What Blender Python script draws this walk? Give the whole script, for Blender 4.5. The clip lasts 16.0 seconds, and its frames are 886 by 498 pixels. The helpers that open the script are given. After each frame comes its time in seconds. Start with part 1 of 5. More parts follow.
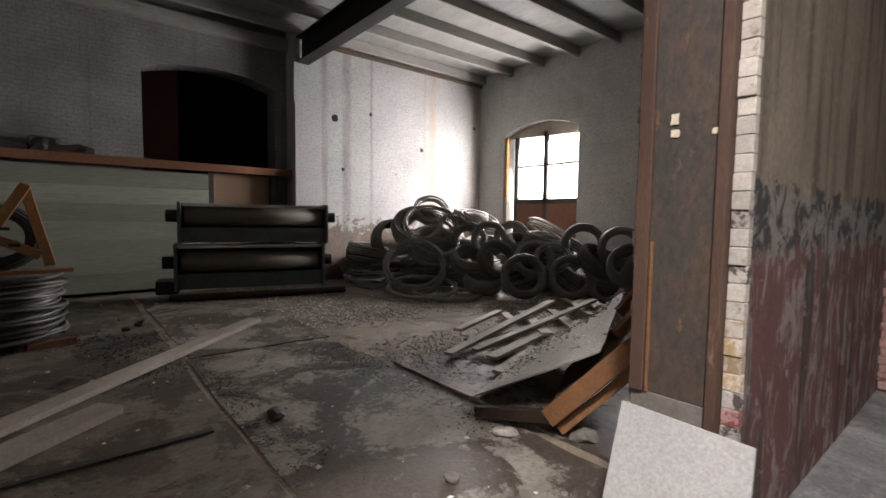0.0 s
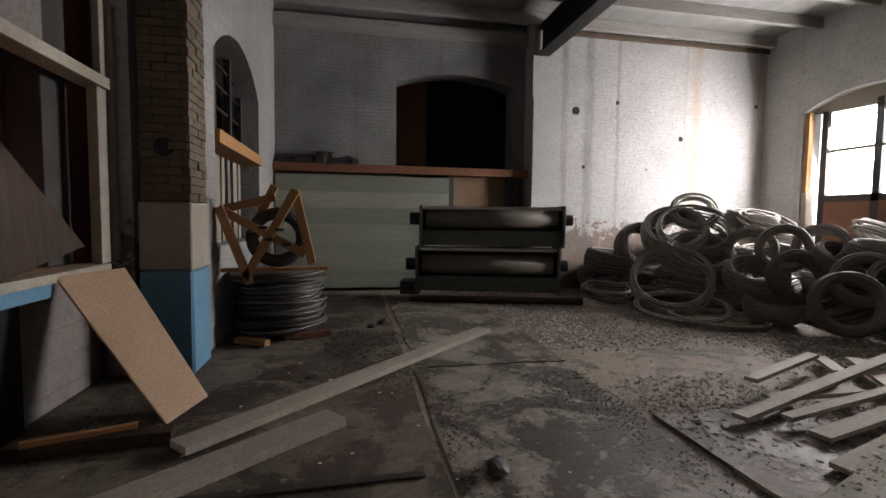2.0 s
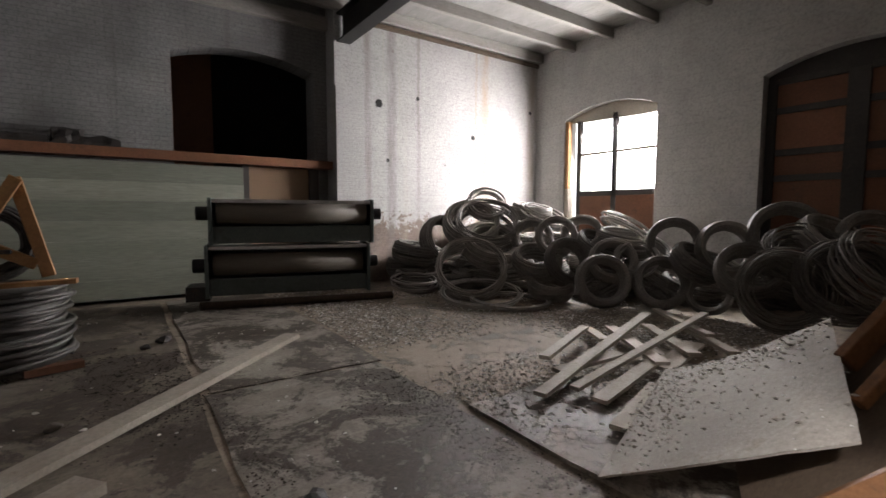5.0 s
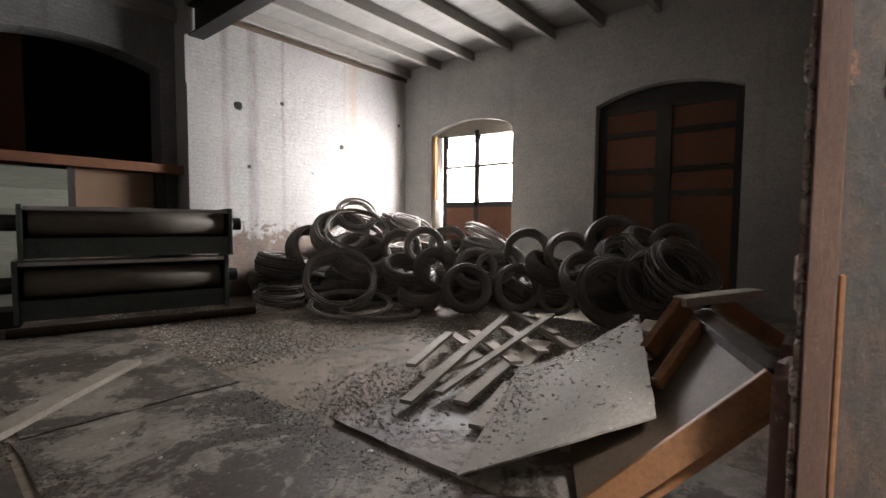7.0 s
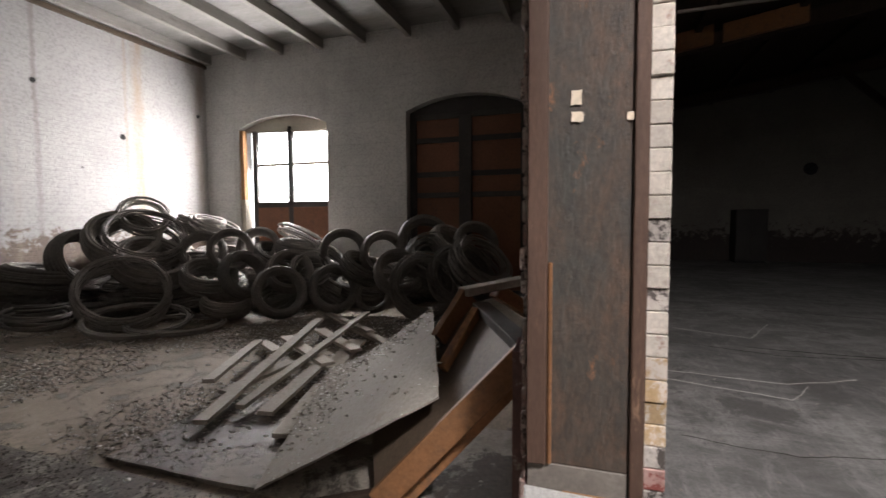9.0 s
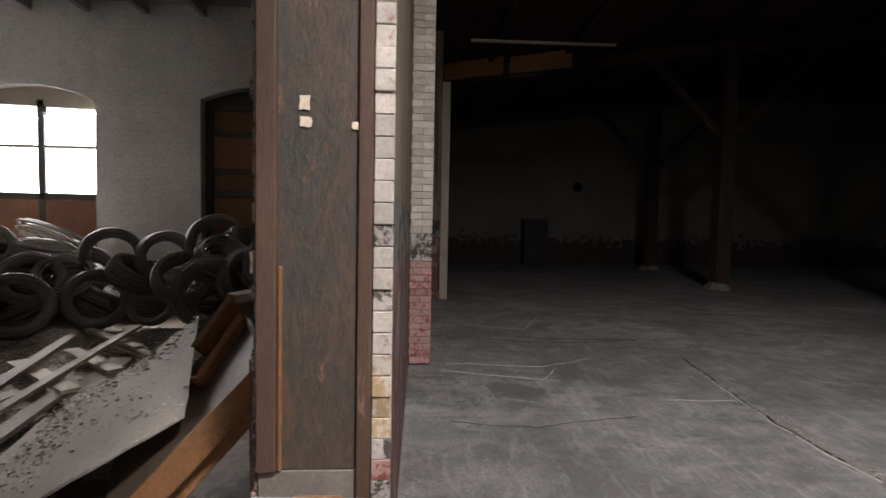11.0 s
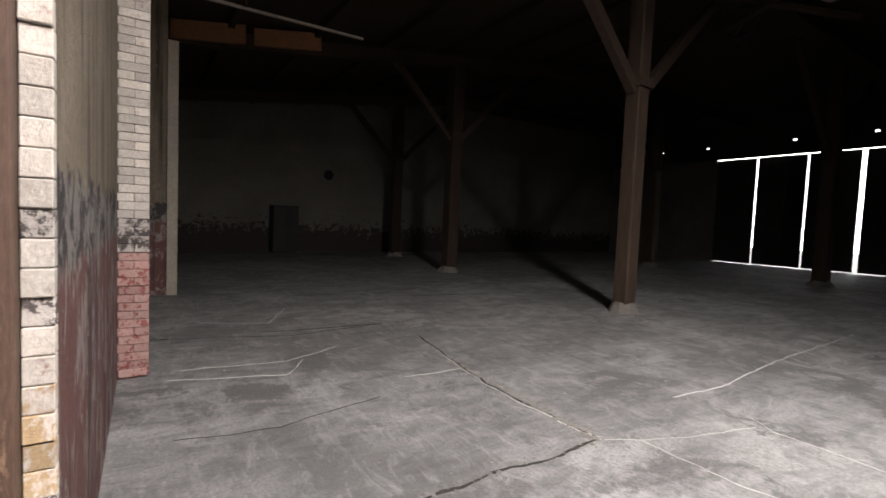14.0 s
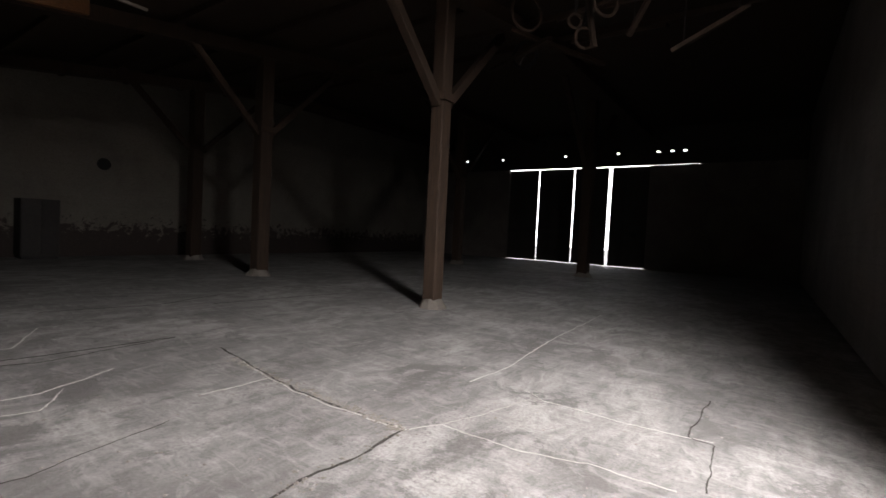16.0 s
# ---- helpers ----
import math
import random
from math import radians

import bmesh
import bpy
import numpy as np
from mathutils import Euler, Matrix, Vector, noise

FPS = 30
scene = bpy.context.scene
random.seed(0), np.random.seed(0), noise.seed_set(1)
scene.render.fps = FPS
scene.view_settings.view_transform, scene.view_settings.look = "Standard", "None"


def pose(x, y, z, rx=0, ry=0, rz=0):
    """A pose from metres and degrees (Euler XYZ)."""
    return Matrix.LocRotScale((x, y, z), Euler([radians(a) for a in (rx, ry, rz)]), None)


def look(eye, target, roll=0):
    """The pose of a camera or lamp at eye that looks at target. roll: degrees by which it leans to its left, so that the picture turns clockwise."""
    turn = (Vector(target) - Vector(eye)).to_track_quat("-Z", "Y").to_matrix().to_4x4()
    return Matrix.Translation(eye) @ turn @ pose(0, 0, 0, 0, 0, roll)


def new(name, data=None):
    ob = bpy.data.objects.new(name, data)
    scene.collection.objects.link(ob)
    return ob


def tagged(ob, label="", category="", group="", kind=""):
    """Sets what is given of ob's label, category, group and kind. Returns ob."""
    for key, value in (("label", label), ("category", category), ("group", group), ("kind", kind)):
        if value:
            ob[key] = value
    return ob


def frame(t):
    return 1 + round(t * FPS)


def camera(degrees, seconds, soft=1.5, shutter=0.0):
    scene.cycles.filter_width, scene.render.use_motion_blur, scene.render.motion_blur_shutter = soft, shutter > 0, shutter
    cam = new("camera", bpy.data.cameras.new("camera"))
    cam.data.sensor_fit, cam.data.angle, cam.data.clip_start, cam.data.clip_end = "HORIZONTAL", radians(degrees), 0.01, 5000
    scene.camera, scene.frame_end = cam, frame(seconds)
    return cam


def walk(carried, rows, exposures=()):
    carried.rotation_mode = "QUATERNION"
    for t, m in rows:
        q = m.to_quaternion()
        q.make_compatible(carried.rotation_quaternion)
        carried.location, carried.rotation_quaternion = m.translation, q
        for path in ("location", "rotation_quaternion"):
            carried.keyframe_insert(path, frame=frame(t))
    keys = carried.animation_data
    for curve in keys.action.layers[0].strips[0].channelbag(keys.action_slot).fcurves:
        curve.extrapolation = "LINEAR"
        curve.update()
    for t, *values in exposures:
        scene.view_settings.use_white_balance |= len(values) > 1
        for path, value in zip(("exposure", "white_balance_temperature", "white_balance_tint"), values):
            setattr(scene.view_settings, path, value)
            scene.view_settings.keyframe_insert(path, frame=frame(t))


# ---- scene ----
cam = camera(87.4, 16.0, soft=1.5, shutter=0.3)
PATH = [
    (0, (-0.082, 0.43, 1.333), (1.183, 1.973, 1.202), 0.8),
    (0.5, (-0.007, 0.626, 1.3), (1.164, 2.24, 1.157), 1.2),
    (1, (0.041, 0.913, 1.311), (1.048, 2.638, 1.212), 0.2),
    (1.5, (0.135, 1.092, 1.318), (0.798, 2.974, 1.184), -0.3),
    (2, (0.238, 1.212, 1.309), (0.619, 3.171, 1.182), 0.7),
    (2.5, (0.28, 1.325, 1.32), (0.647, 3.277, 1.084), 0.4),
    (3, (0.265, 1.422, 1.331), (0.715, 3.358, 1.112), -0.2),
    (3.5, (0.259, 1.46, 1.335), (0.808, 3.373, 1.135), -0.3),
    (4, (0.268, 1.479, 1.344), (0.988, 3.337, 1.168), 0.1),
    (4.5, (0.297, 1.489, 1.342), (1.228, 3.251, 1.177), -0.0),
    (5, (0.304, 1.474, 1.339), (1.439, 3.113, 1.184), 0.2),
    (7.5, (0.313, 1.376, 1.371), (1.932, 2.545, 1.258), 0.5),
    (8, (0.308, 1.357, 1.366), (2.019, 2.386, 1.25), 0.5),
    (8.5, (0.335, 1.311, 1.365), (2.132, 2.181, 1.248), 0.2),
    (9, (0.36, 1.224, 1.372), (2.253, 1.859, 1.258), -0.3),
    (9.2, (0.363, 1.192, 1.374), (2.286, 1.73, 1.271), -0.1),
    (11.5, (0.395, 0.889, 1.376), (2.365, 0.561, 1.265), 1.3),
    (12, (0.405, 0.847, 1.378), (2.311, 0.255, 1.253), 1.5),
    (12.5, (0.424, 0.84, 1.382), (2.261, 0.06, 1.257), 1.5),
    (13, (0.454, 0.842, 1.389), (2.232, -0.066, 1.272), 1.7),
    (13.5, (0.464, 0.853, 1.388), (2.217, -0.103, 1.272), 2.1),
    (14, (0.457, 0.853, 1.387), (2.135, -0.23, 1.271), 2.4),
    (14.5, (0.441, 0.851, 1.395), (2.017, -0.376, 1.283), 2.5),
    (15, (0.429, 0.833, 1.397), (1.87, -0.55, 1.304), 2.6),
    (15.5, (0.388, 0.833, 1.413), (1.682, -0.69, 1.324), 2.6),
    (16, (0.36, 0.832, 1.416), (1.509, -0.804, 1.335), 2.8),
]
EXPO = [(0.0, 0.05), (0.5, -0.1), (1.0, 0.0), (2.5, 0.15), (3.5, 0.3), (5.0, 0.35), (7.5, 0.25), (9.2, 0.05), (11.5, 0.0), (12.0, 0.35), (12.5, 0.65), (13.5, 0.7), (16.0, 0.8)]
walk(cam, [(t, look(eye, target, roll)) for t, eye, target, roll in PATH], EXPO)

# ---- light: an overcast day, through an assumed unseen roof light, the arched window and the cracks of the far doors ----
world = bpy.data.worlds.new("overcast_sky")
scene.world = world
world.use_nodes = True
wn = world.node_tree
sky = wn.nodes.new("ShaderNodeTexSky")
sky.sky_type, sky.sun_disc = "NISHITA", False
sky.sun_elevation, sky.sun_rotation = radians(50), radians(-60)
sky.air_density, sky.dust_density, sky.ozone_density = 1.0, 4.0, 1.0
pale = wn.nodes.new("ShaderNodeMix")
pale.data_type = "RGBA"
pale.inputs[0].default_value = 0.75
wn.links.new(sky.outputs[0], pale.inputs[6])
pale.inputs[7].default_value = (7.5, 7.6, 7.8, 1)
wn.links.new(pale.outputs[2], wn.nodes["Background"].inputs[0])
wn.nodes["Background"].inputs[1].default_value = 0.15
sun = new("sun", bpy.data.lights.new("sun", "SUN"))
sun.data.energy, sun.data.angle, sun.data.color = 0.6, radians(12), (1, 0.96, 0.9)
sun.matrix_world = look((0, 0, 30), (-12, -16, 0))


def opening_light(name, eye, target, w, h, watts):
    lamp = new(name, bpy.data.lights.new(name, "AREA"))
    lamp.data.shape, lamp.data.size, lamp.data.size_y, lamp.data.energy = "RECTANGLE", w, h, watts
    lamp.data.color = (1.0, 0.945, 0.945)
    lamp.matrix_world = look(eye, target)
    return lamp


opening_light("window_daylight", (9.06, 7.47, 2.6), (4, 7.3, 0.9), 1.8, 1.6, 600)
# Source out of view, set where the post shadows point back to.
opening_light("roof_light_daylight", (-1.36, -0.9, 5.38), (-1.35, -0.9, 0), 0.75, 0.95, 1080)


# ---- materials ----
def nodes_of(name):
    m = bpy.data.materials.new(name)
    m.use_nodes = True
    t = m.node_tree
    return m, t, t.nodes["Principled BSDF"]


def noise_node(t, co, scale, detail=6, rough=0.6, dist=0.0):
    n = t.nodes.new("ShaderNodeTexNoise")
    n.inputs["Scale"].default_value, n.inputs["Detail"].default_value = scale, detail
    n.inputs["Roughness"].default_value, n.inputs["Distortion"].default_value = rough, dist
    t.links.new(co, n.inputs["Vector"])
    return n.outputs["Fac"]


def ramp_node(t, fac, lo, hi, a=(0, 0, 0), b=(1, 1, 1)):
    r = t.nodes.new("ShaderNodeValToRGB")
    r.color_ramp.elements[0].position, r.color_ramp.elements[1].position = lo, hi
    r.color_ramp.elements[0].color, r.color_ramp.elements[1].color = (*a, 1), (*b, 1)
    t.links.new(fac, r.inputs[0])
    return r.outputs[0]


def mix_node(t, fac, a, b, blend="MIX"):
    m = t.nodes.new("ShaderNodeMix")
    m.data_type, m.blend_type = "RGBA", blend
    for sock, v in ((m.inputs[0], fac), (m.inputs[6], a), (m.inputs[7], b)):
        if isinstance(v, (int, float)):
            sock.default_value = v
        elif isinstance(v, tuple):
            sock.default_value = (*v, 1)
        else:
            t.links.new(v, sock)
    return m.outputs[2]


def coords(t, scale=(1, 1, 1), turn=(0, 0, 0)):
    c = t.nodes.new("ShaderNodeTexCoord")
    mp = t.nodes.new("ShaderNodeMapping")
    mp.inputs["Scale"].default_value = scale
    mp.inputs["Rotation"].default_value = [radians(a) for a in turn]
    t.links.new(c.outputs["Object"], mp.inputs["Vector"])
    return mp.outputs[0]


def bump_node(t, p, height, strength, distance=0.01):
    b = t.nodes.new("ShaderNodeBump")
    b.inputs["Strength"].default_value, b.inputs["Distance"].default_value = strength, distance
    t.links.new(height, b.inputs["Height"])
    t.links.new(b.outputs[0], p.inputs["Normal"])


def worn(name, a, b, stain, scale=2.0, grain=40, rough=0.8, metal=0.0, bump=0.4, stain_at=(0.55, 0.75), stretch=(1, 1, 1), dist=0.01):
    """A surface of two close colours in large clouds, darkened by fine grain, with stains of a third colour."""
    m, t, p = nodes_of(name)
    rnd = t.nodes.new("ShaderNodeObjectInfo")
    shift = t.nodes.new("ShaderNodeVectorMath")
    shift.operation, shift.inputs[1].default_value = "MULTIPLY_ADD", (41, 23, 57)
    t.links.new(rnd.outputs["Random"], shift.inputs[0])
    t.links.new(coords(t, stretch), shift.inputs[2])
    co = shift.outputs[0]
    big = noise_node(t, co, scale, 5, 0.65, 0.3)
    fine = noise_node(t, co, grain, 6, 0.7)
    c = mix_node(t, ramp_node(t, big, 0.35, 0.65), a, b)
    c = mix_node(t, ramp_node(t, fine, 0.3, 0.75), c, tuple(0.55 * v for v in a))
    spots = noise_node(t, co, scale * 2.7, 10, 0.78, 0.15)
    c = mix_node(t, ramp_node(t, spots, *stain_at), c, stain)
    vary = t.nodes.new("ShaderNodeMath")
    vary.operation, vary.inputs[1].default_value, vary.inputs[2].default_value = "MULTIPLY_ADD", 0.4, 0.8
    t.links.new(rnd.outputs["Random"], vary.inputs[0])
    hsv = t.nodes.new("ShaderNodeHueSaturation")
    t.links.new(c, hsv.inputs["Color"])
    t.links.new(vary.outputs[0], hsv.inputs["Value"])
    t.links.new(hsv.outputs[0], p.inputs["Base Color"])
    p.inputs["Roughness"].default_value, p.inputs["Metallic"].default_value = rough, metal
    p.inputs["Specular IOR Level"].default_value = 0.3
    bump_node(t, p, mix_node(t, 0.5, fine, spots), bump, dist)
    return m


def math_node(t, op, a, b, c=0.0):
    n = t.nodes.new("ShaderNodeMath")
    n.operation = op
    for sock, v in zip(n.inputs, (a, b, c)):
        if isinstance(v, (int, float)):
            sock.default_value = v
        else:
            t.links.new(v, sock)
    return n.outputs[0]


def brickwork(name, paint_a, paint_b, bare, turn, peel=(0.62, 0.72), low=None, bumpiness=0.6, streaks=0.0, streak_colour=(0.3, 0.2, 0.1), joint=0.16, marks=()):
    """Painted brickwork in running bond, paint peeling to bare brick; low: height under which most paint is gone."""
    m, t, p = nodes_of(name)
    co = coords(t, turn=turn)
    flat = coords(t)
    br = t.nodes.new("ShaderNodeTexBrick")
    t.links.new(co, br.inputs["Vector"])
    for key, v in (("Scale", 1.0), ("Mortar Size", 0.006), ("Mortar Smooth", 0.6), ("Bias", 0.0), ("Brick Width", 0.21), ("Row Height", 0.068)):
        br.inputs[key].default_value = v
    br.inputs["Color1"].default_value, br.inputs["Color2"].default_value = (1, 1, 1, 1), (0.8, 0.8, 0.8, 1)
    br.inputs["Mortar"].default_value = (0, 0, 0, 1)
    big = noise_node(t, flat, 0.7, 5, 0.6, 0.4)
    fine = noise_node(t, flat, 26, 7, 0.7)
    mid = noise_node(t, flat, 5, 8, 0.7, 0.6)
    c = mix_node(t, ramp_node(t, big, 0.35, 0.68), paint_a, paint_b)
    c = mix_node(t, ramp_node(t, fine, 0.45, 0.8), c, tuple(0.6 * v for v in paint_b))
    peelf = ramp_node(t, mid, *peel)
    if low is not None:
        sep = t.nodes.new("ShaderNodeSeparateXYZ")
        t.links.new(flat, sep.inputs[0])
        add = t.nodes.new("ShaderNodeMath")
        add.operation, add.inputs[1].default_value = "MULTIPLY_ADD", 0.6
        up = t.nodes.new("ShaderNodeMath")
        up.operation, up.inputs[1].default_value = "MULTIPLY", 0.2
        t.links.new(sep.outputs[2], up.inputs[0])
        t.links.new(mid, add.inputs[0])
        t.links.new(up.outputs[0], add.inputs[2])
        lowf = ramp_node(t, add.outputs[0], 0.3 + 0.2 * low - 0.02, 0.3 + 0.2 * low + 0.02, (1, 1, 1), (0, 0, 0))
        peelf = mix_node(t, 1.0, peelf, lowf, "LIGHTEN")
    barec = mix_node(t, ramp_node(t, fine, 0.3, 0.7), bare, tuple(0.5 * v for v in bare))
    c = mix_node(t, peelf, c, barec)
    if streaks:
        run = noise_node(t, coords(t, (1.6, 1.6, 0.05)), 1.6, 4, 0.6)
        sf = mix_node(t, 1.0, ramp_node(t, run, 0.58, 0.72), (streaks, streaks, streaks), "MULTIPLY")
        c = mix_node(t, sf, c, streak_colour)
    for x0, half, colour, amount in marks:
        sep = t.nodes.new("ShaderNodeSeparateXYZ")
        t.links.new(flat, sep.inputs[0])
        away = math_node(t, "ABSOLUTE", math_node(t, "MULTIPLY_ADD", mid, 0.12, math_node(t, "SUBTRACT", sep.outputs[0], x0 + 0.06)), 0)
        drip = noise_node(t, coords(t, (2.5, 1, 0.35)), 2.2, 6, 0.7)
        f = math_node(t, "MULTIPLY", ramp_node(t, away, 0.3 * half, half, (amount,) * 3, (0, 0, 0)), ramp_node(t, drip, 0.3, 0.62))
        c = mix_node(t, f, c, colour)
    c = mix_node(t, joint, c, br.outputs["Color"], "MULTIPLY")
    t.links.new(c, p.inputs["Base Color"])
    p.inputs["Roughness"].default_value = 0.75
    h = mix_node(t, 0.35 if joint > 0.1 else 0.85, br.outputs["Color"], mid)
    bump_node(t, p, mix_node(t, 0.2, h, fine), bumpiness, 0.012)
    return m


def plain(name, colour, rough=0.6, metal=0.0):
    m, t, p = nodes_of(name)
    f = noise_node(t, coords(t), 30, 5)
    t.links.new(mix_node(t, ramp_node(t, f, 0.3, 0.75), colour, tuple(0.7 * v for v in colour)), p.inputs["Base Color"])
    p.inputs["Roughness"].default_value, p.inputs["Metallic"].default_value = rough, metal
    return m


XW, YW = (90, 0, 90), (90, 0, 0)  # brick courses on walls facing along x and along y
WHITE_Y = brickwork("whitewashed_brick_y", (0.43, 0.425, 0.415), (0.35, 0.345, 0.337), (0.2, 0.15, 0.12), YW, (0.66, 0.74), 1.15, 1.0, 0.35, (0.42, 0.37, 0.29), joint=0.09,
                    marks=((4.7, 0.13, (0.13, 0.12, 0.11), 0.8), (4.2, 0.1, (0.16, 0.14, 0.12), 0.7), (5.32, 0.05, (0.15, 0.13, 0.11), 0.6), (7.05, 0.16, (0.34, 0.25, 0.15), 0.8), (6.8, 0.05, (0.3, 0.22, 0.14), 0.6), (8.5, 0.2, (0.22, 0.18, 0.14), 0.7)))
# Grey-white paint, darkened for the recess's lack of window light.
SHADED_GREY_Y = brickwork("shaded_grey_brick_y", (0.25, 0.248, 0.245), (0.12, 0.118, 0.116), (0.3, 0.25, 0.22), YW, (0.66, 0.76), None, 1.0, 0.7, (0.09, 0.082, 0.075), joint=0.3)
GREY_X = brickwork("grey_painted_brick_x", (0.52, 0.51, 0.485), (0.38, 0.37, 0.355), (0.3, 0.27, 0.23), XW, (0.7, 0.8), None, 0.5, 0.35, (0.18, 0.16, 0.14))
# The east wall's paint again, darkened for the dim west side.
SHADED_WEST = brickwork("shaded_painted_brick_x", (0.3, 0.29, 0.28), (0.22, 0.215, 0.21), (0.16, 0.14, 0.12), XW, (0.68, 0.76), None, 0.6, 0.3, (0.15, 0.13, 0.12))
DARK_BRICK_X = brickwork("sooty_brick_x", (0.2, 0.18, 0.16), (0.13, 0.11, 0.1), (0.1, 0.07, 0.05), XW)
DARK_BRICK_Y = brickwork("sooty_brick_y", (0.2, 0.18, 0.16), (0.13, 0.11, 0.1), (0.1, 0.07, 0.05), YW)
FAR_X = brickwork("dingy_cream_brick", (0.2, 0.185, 0.155), (0.15, 0.135, 0.112), (0.05, 0.036, 0.03), XW, (0.7, 0.8), 1.0)


def height_of(t):
    sep = t.nodes.new("ShaderNodeSeparateXYZ")
    t.links.new(coords(t), sep.inputs[0])
    return sep.outputs


def peeling_partition():
    """Tan limewashed plaster over a band of scraped dark mortar, over a flaking grey and dark red painted dado."""
    m, t, p = nodes_of("peeling_partition_paint")
    co = coords(t)
    x, y, z = height_of(t)
    big, mid, fine = noise_node(t, co, 1.1, 5, 0.6, 0.5), noise_node(t, co, 5, 9, 0.72, 0.5), noise_node(t, co, 34, 6, 0.7)
    flakes = noise_node(t, coords(t, (1.5, 1.5, 0.6)), 4.5, 9, 0.75, 0.8)
    runs = noise_node(t, coords(t, (5, 5, 0.25)), 1.4, 6, 0.65)
    tan = mix_node(t, ramp_node(t, big, 0.3, 0.7), (0.26, 0.22, 0.165), (0.15, 0.122, 0.09))
    tan = mix_node(t, ramp_node(t, runs, 0.5, 0.68), tan, (0.07, 0.052, 0.038))
    tan = mix_node(t, ramp_node(t, mid, 0.6, 0.68), tan, (0.26, 0.23, 0.19))
    dado = mix_node(t, ramp_node(t, flakes, 0.44, 0.5), (0.26, 0.215, 0.2), (0.14, 0.065, 0.058))
    dado = mix_node(t, ramp_node(t, runs, 0.52, 0.62), dado, (0.05, 0.042, 0.04))
    dado = mix_node(t, ramp_node(t, mid, 0.6, 0.64), dado, (0.27, 0.24, 0.22))
    band = mix_node(t, ramp_node(t, mid, 0.46, 0.52), (0.045, 0.042, 0.04), (0.22, 0.2, 0.185))
    ragged = math_node(t, "MULTIPLY_ADD", mid, 0.4, z)
    c = mix_node(t, ramp_node(t, math_node(t, "MULTIPLY", ragged, 0.4), 0.555, 0.565), dado, band)
    c = mix_node(t, ramp_node(t, math_node(t, "MULTIPLY", ragged, 0.4), 0.665, 0.675), c, tan)
    c = mix_node(t, ramp_node(t, fine, 0.35, 0.8), c, mix_node(t, 0.5, c, (0.03, 0.026, 0.022)))
    t.links.new(c, p.inputs["Base Color"])
    p.inputs["Roughness"].default_value, p.inputs["Specular IOR Level"].default_value = 0.85, 0.25
    bump_node(t, p, mix_node(t, 0.35, mix_node(t, 0.5, mid, flakes), fine), 1.0, 0.04)
    return m


def floor_material(name, clean, clean_b, mud, mud_b, cover, rough, streak=(1, 1, 1), blotch=1.0, wet=0.35):
    """A floor trodden for decades: two tones, trowel marks, a ragged film of mud where cover allows, speckled at its edge."""
    m, t, p = nodes_of(name)
    co = coords(t)
    x, y, z = height_of(t)
    big = noise_node(t, co, 0.55 * blotch, 6, 0.62, 0.6)
    mid = noise_node(t, coords(t, streak), 3.0, 10, 0.72, 0.8)
    fine = noise_node(t, co, 45, 8, 0.75)
    speck = noise_node(t, co, 15, 8, 0.8)
    c = mix_node(t, ramp_node(t, big, 0.34, 0.66), clean, clean_b)
    c = mix_node(t, ramp_node(t, mid, 0.4, 0.72), c, tuple(0.6 * v for v in clean_b))
    c = mix_node(t, ramp_node(t, fine, 0.42, 0.8), c, tuple(0.5 * v for v in clean_b))
    scuff = noise_node(t, coords(t, (1.0, 3.5, 1), (0, 0, 28)), 2.2, 10, 0.75, 1.2)
    c = mix_node(t, ramp_node(t, scuff, 0.5, 0.72, b=(0.5, 0.5, 0.5)), c, tuple(1.15 * v for v in clean))
    f = math_node(t, "MULTIPLY_ADD", speck, 0.42, math_node(t, "MULTIPLY", noise_node(t, co, 1.3 * blotch, 9, 0.7, 0.7), 1.0))
    f = ramp_node(t, f, cover, cover + 0.05)
    soil = mix_node(t, ramp_node(t, fine, 0.35, 0.65), mud, mud_b)
    t.links.new(mix_node(t, f, c, soil), p.inputs["Base Color"])
    gloss = mix_node(t, f, (rough,) * 3, (rough - wet * 0.5,) * 3)
    t.links.new(mix_node(t, ramp_node(t, mid, 0.3, 0.7), gloss, mix_node(t, 0.5, gloss, (0.9,) * 3)), p.inputs["Roughness"])
    p.inputs["Specular IOR Level"].default_value = 0.35
    bump_node(t, p, mix_node(t, 0.45, mix_node(t, 0.5, mid, f), mix_node(t, 0.5, fine, speck)), 0.55, 0.015)
    return m


PEEL = peeling_partition()
CONCRETE = floor_material("dusty_concrete", (0.37, 0.338, 0.292), (0.25, 0.222, 0.186), (0.045, 0.037, 0.03), (0.1, 0.08, 0.062), 0.675, 0.68)
MUDDY = floor_material("muddy_concrete", (0.24, 0.205, 0.165), (0.145, 0.12, 0.093), (0.04, 0.032, 0.025), (0.08, 0.062, 0.047), 0.69, 0.72)
DIRT = floor_material("dirt_floor", (0.38, 0.315, 0.245), (0.24, 0.197, 0.15), (0.07, 0.056, 0.043), (0.15, 0.122, 0.095), 0.74, 0.75, blotch=1.4)
SMOOTH = floor_material("worn_grey_concrete", (0.35, 0.343, 0.33), (0.15, 0.146, 0.14), (0.085, 0.082, 0.078), (0.14, 0.135, 0.129), 0.76, 0.6, (1.6, 0.7, 1), 1.0, 0.2)
BROWNPLY = worn("brown_plywood", (0.15, 0.11, 0.078), (0.115, 0.084, 0.06), (0.07, 0.052, 0.038), 2.5, 45, 0.7, stain_at=(0.58, 0.72))
CRATE_PINE = worn("dull_orange_pine", (0.3, 0.14, 0.06), (0.24, 0.125, 0.062), (0.12, 0.07, 0.042), 4, 40, 0.65, stain_at=(0.52, 0.68))
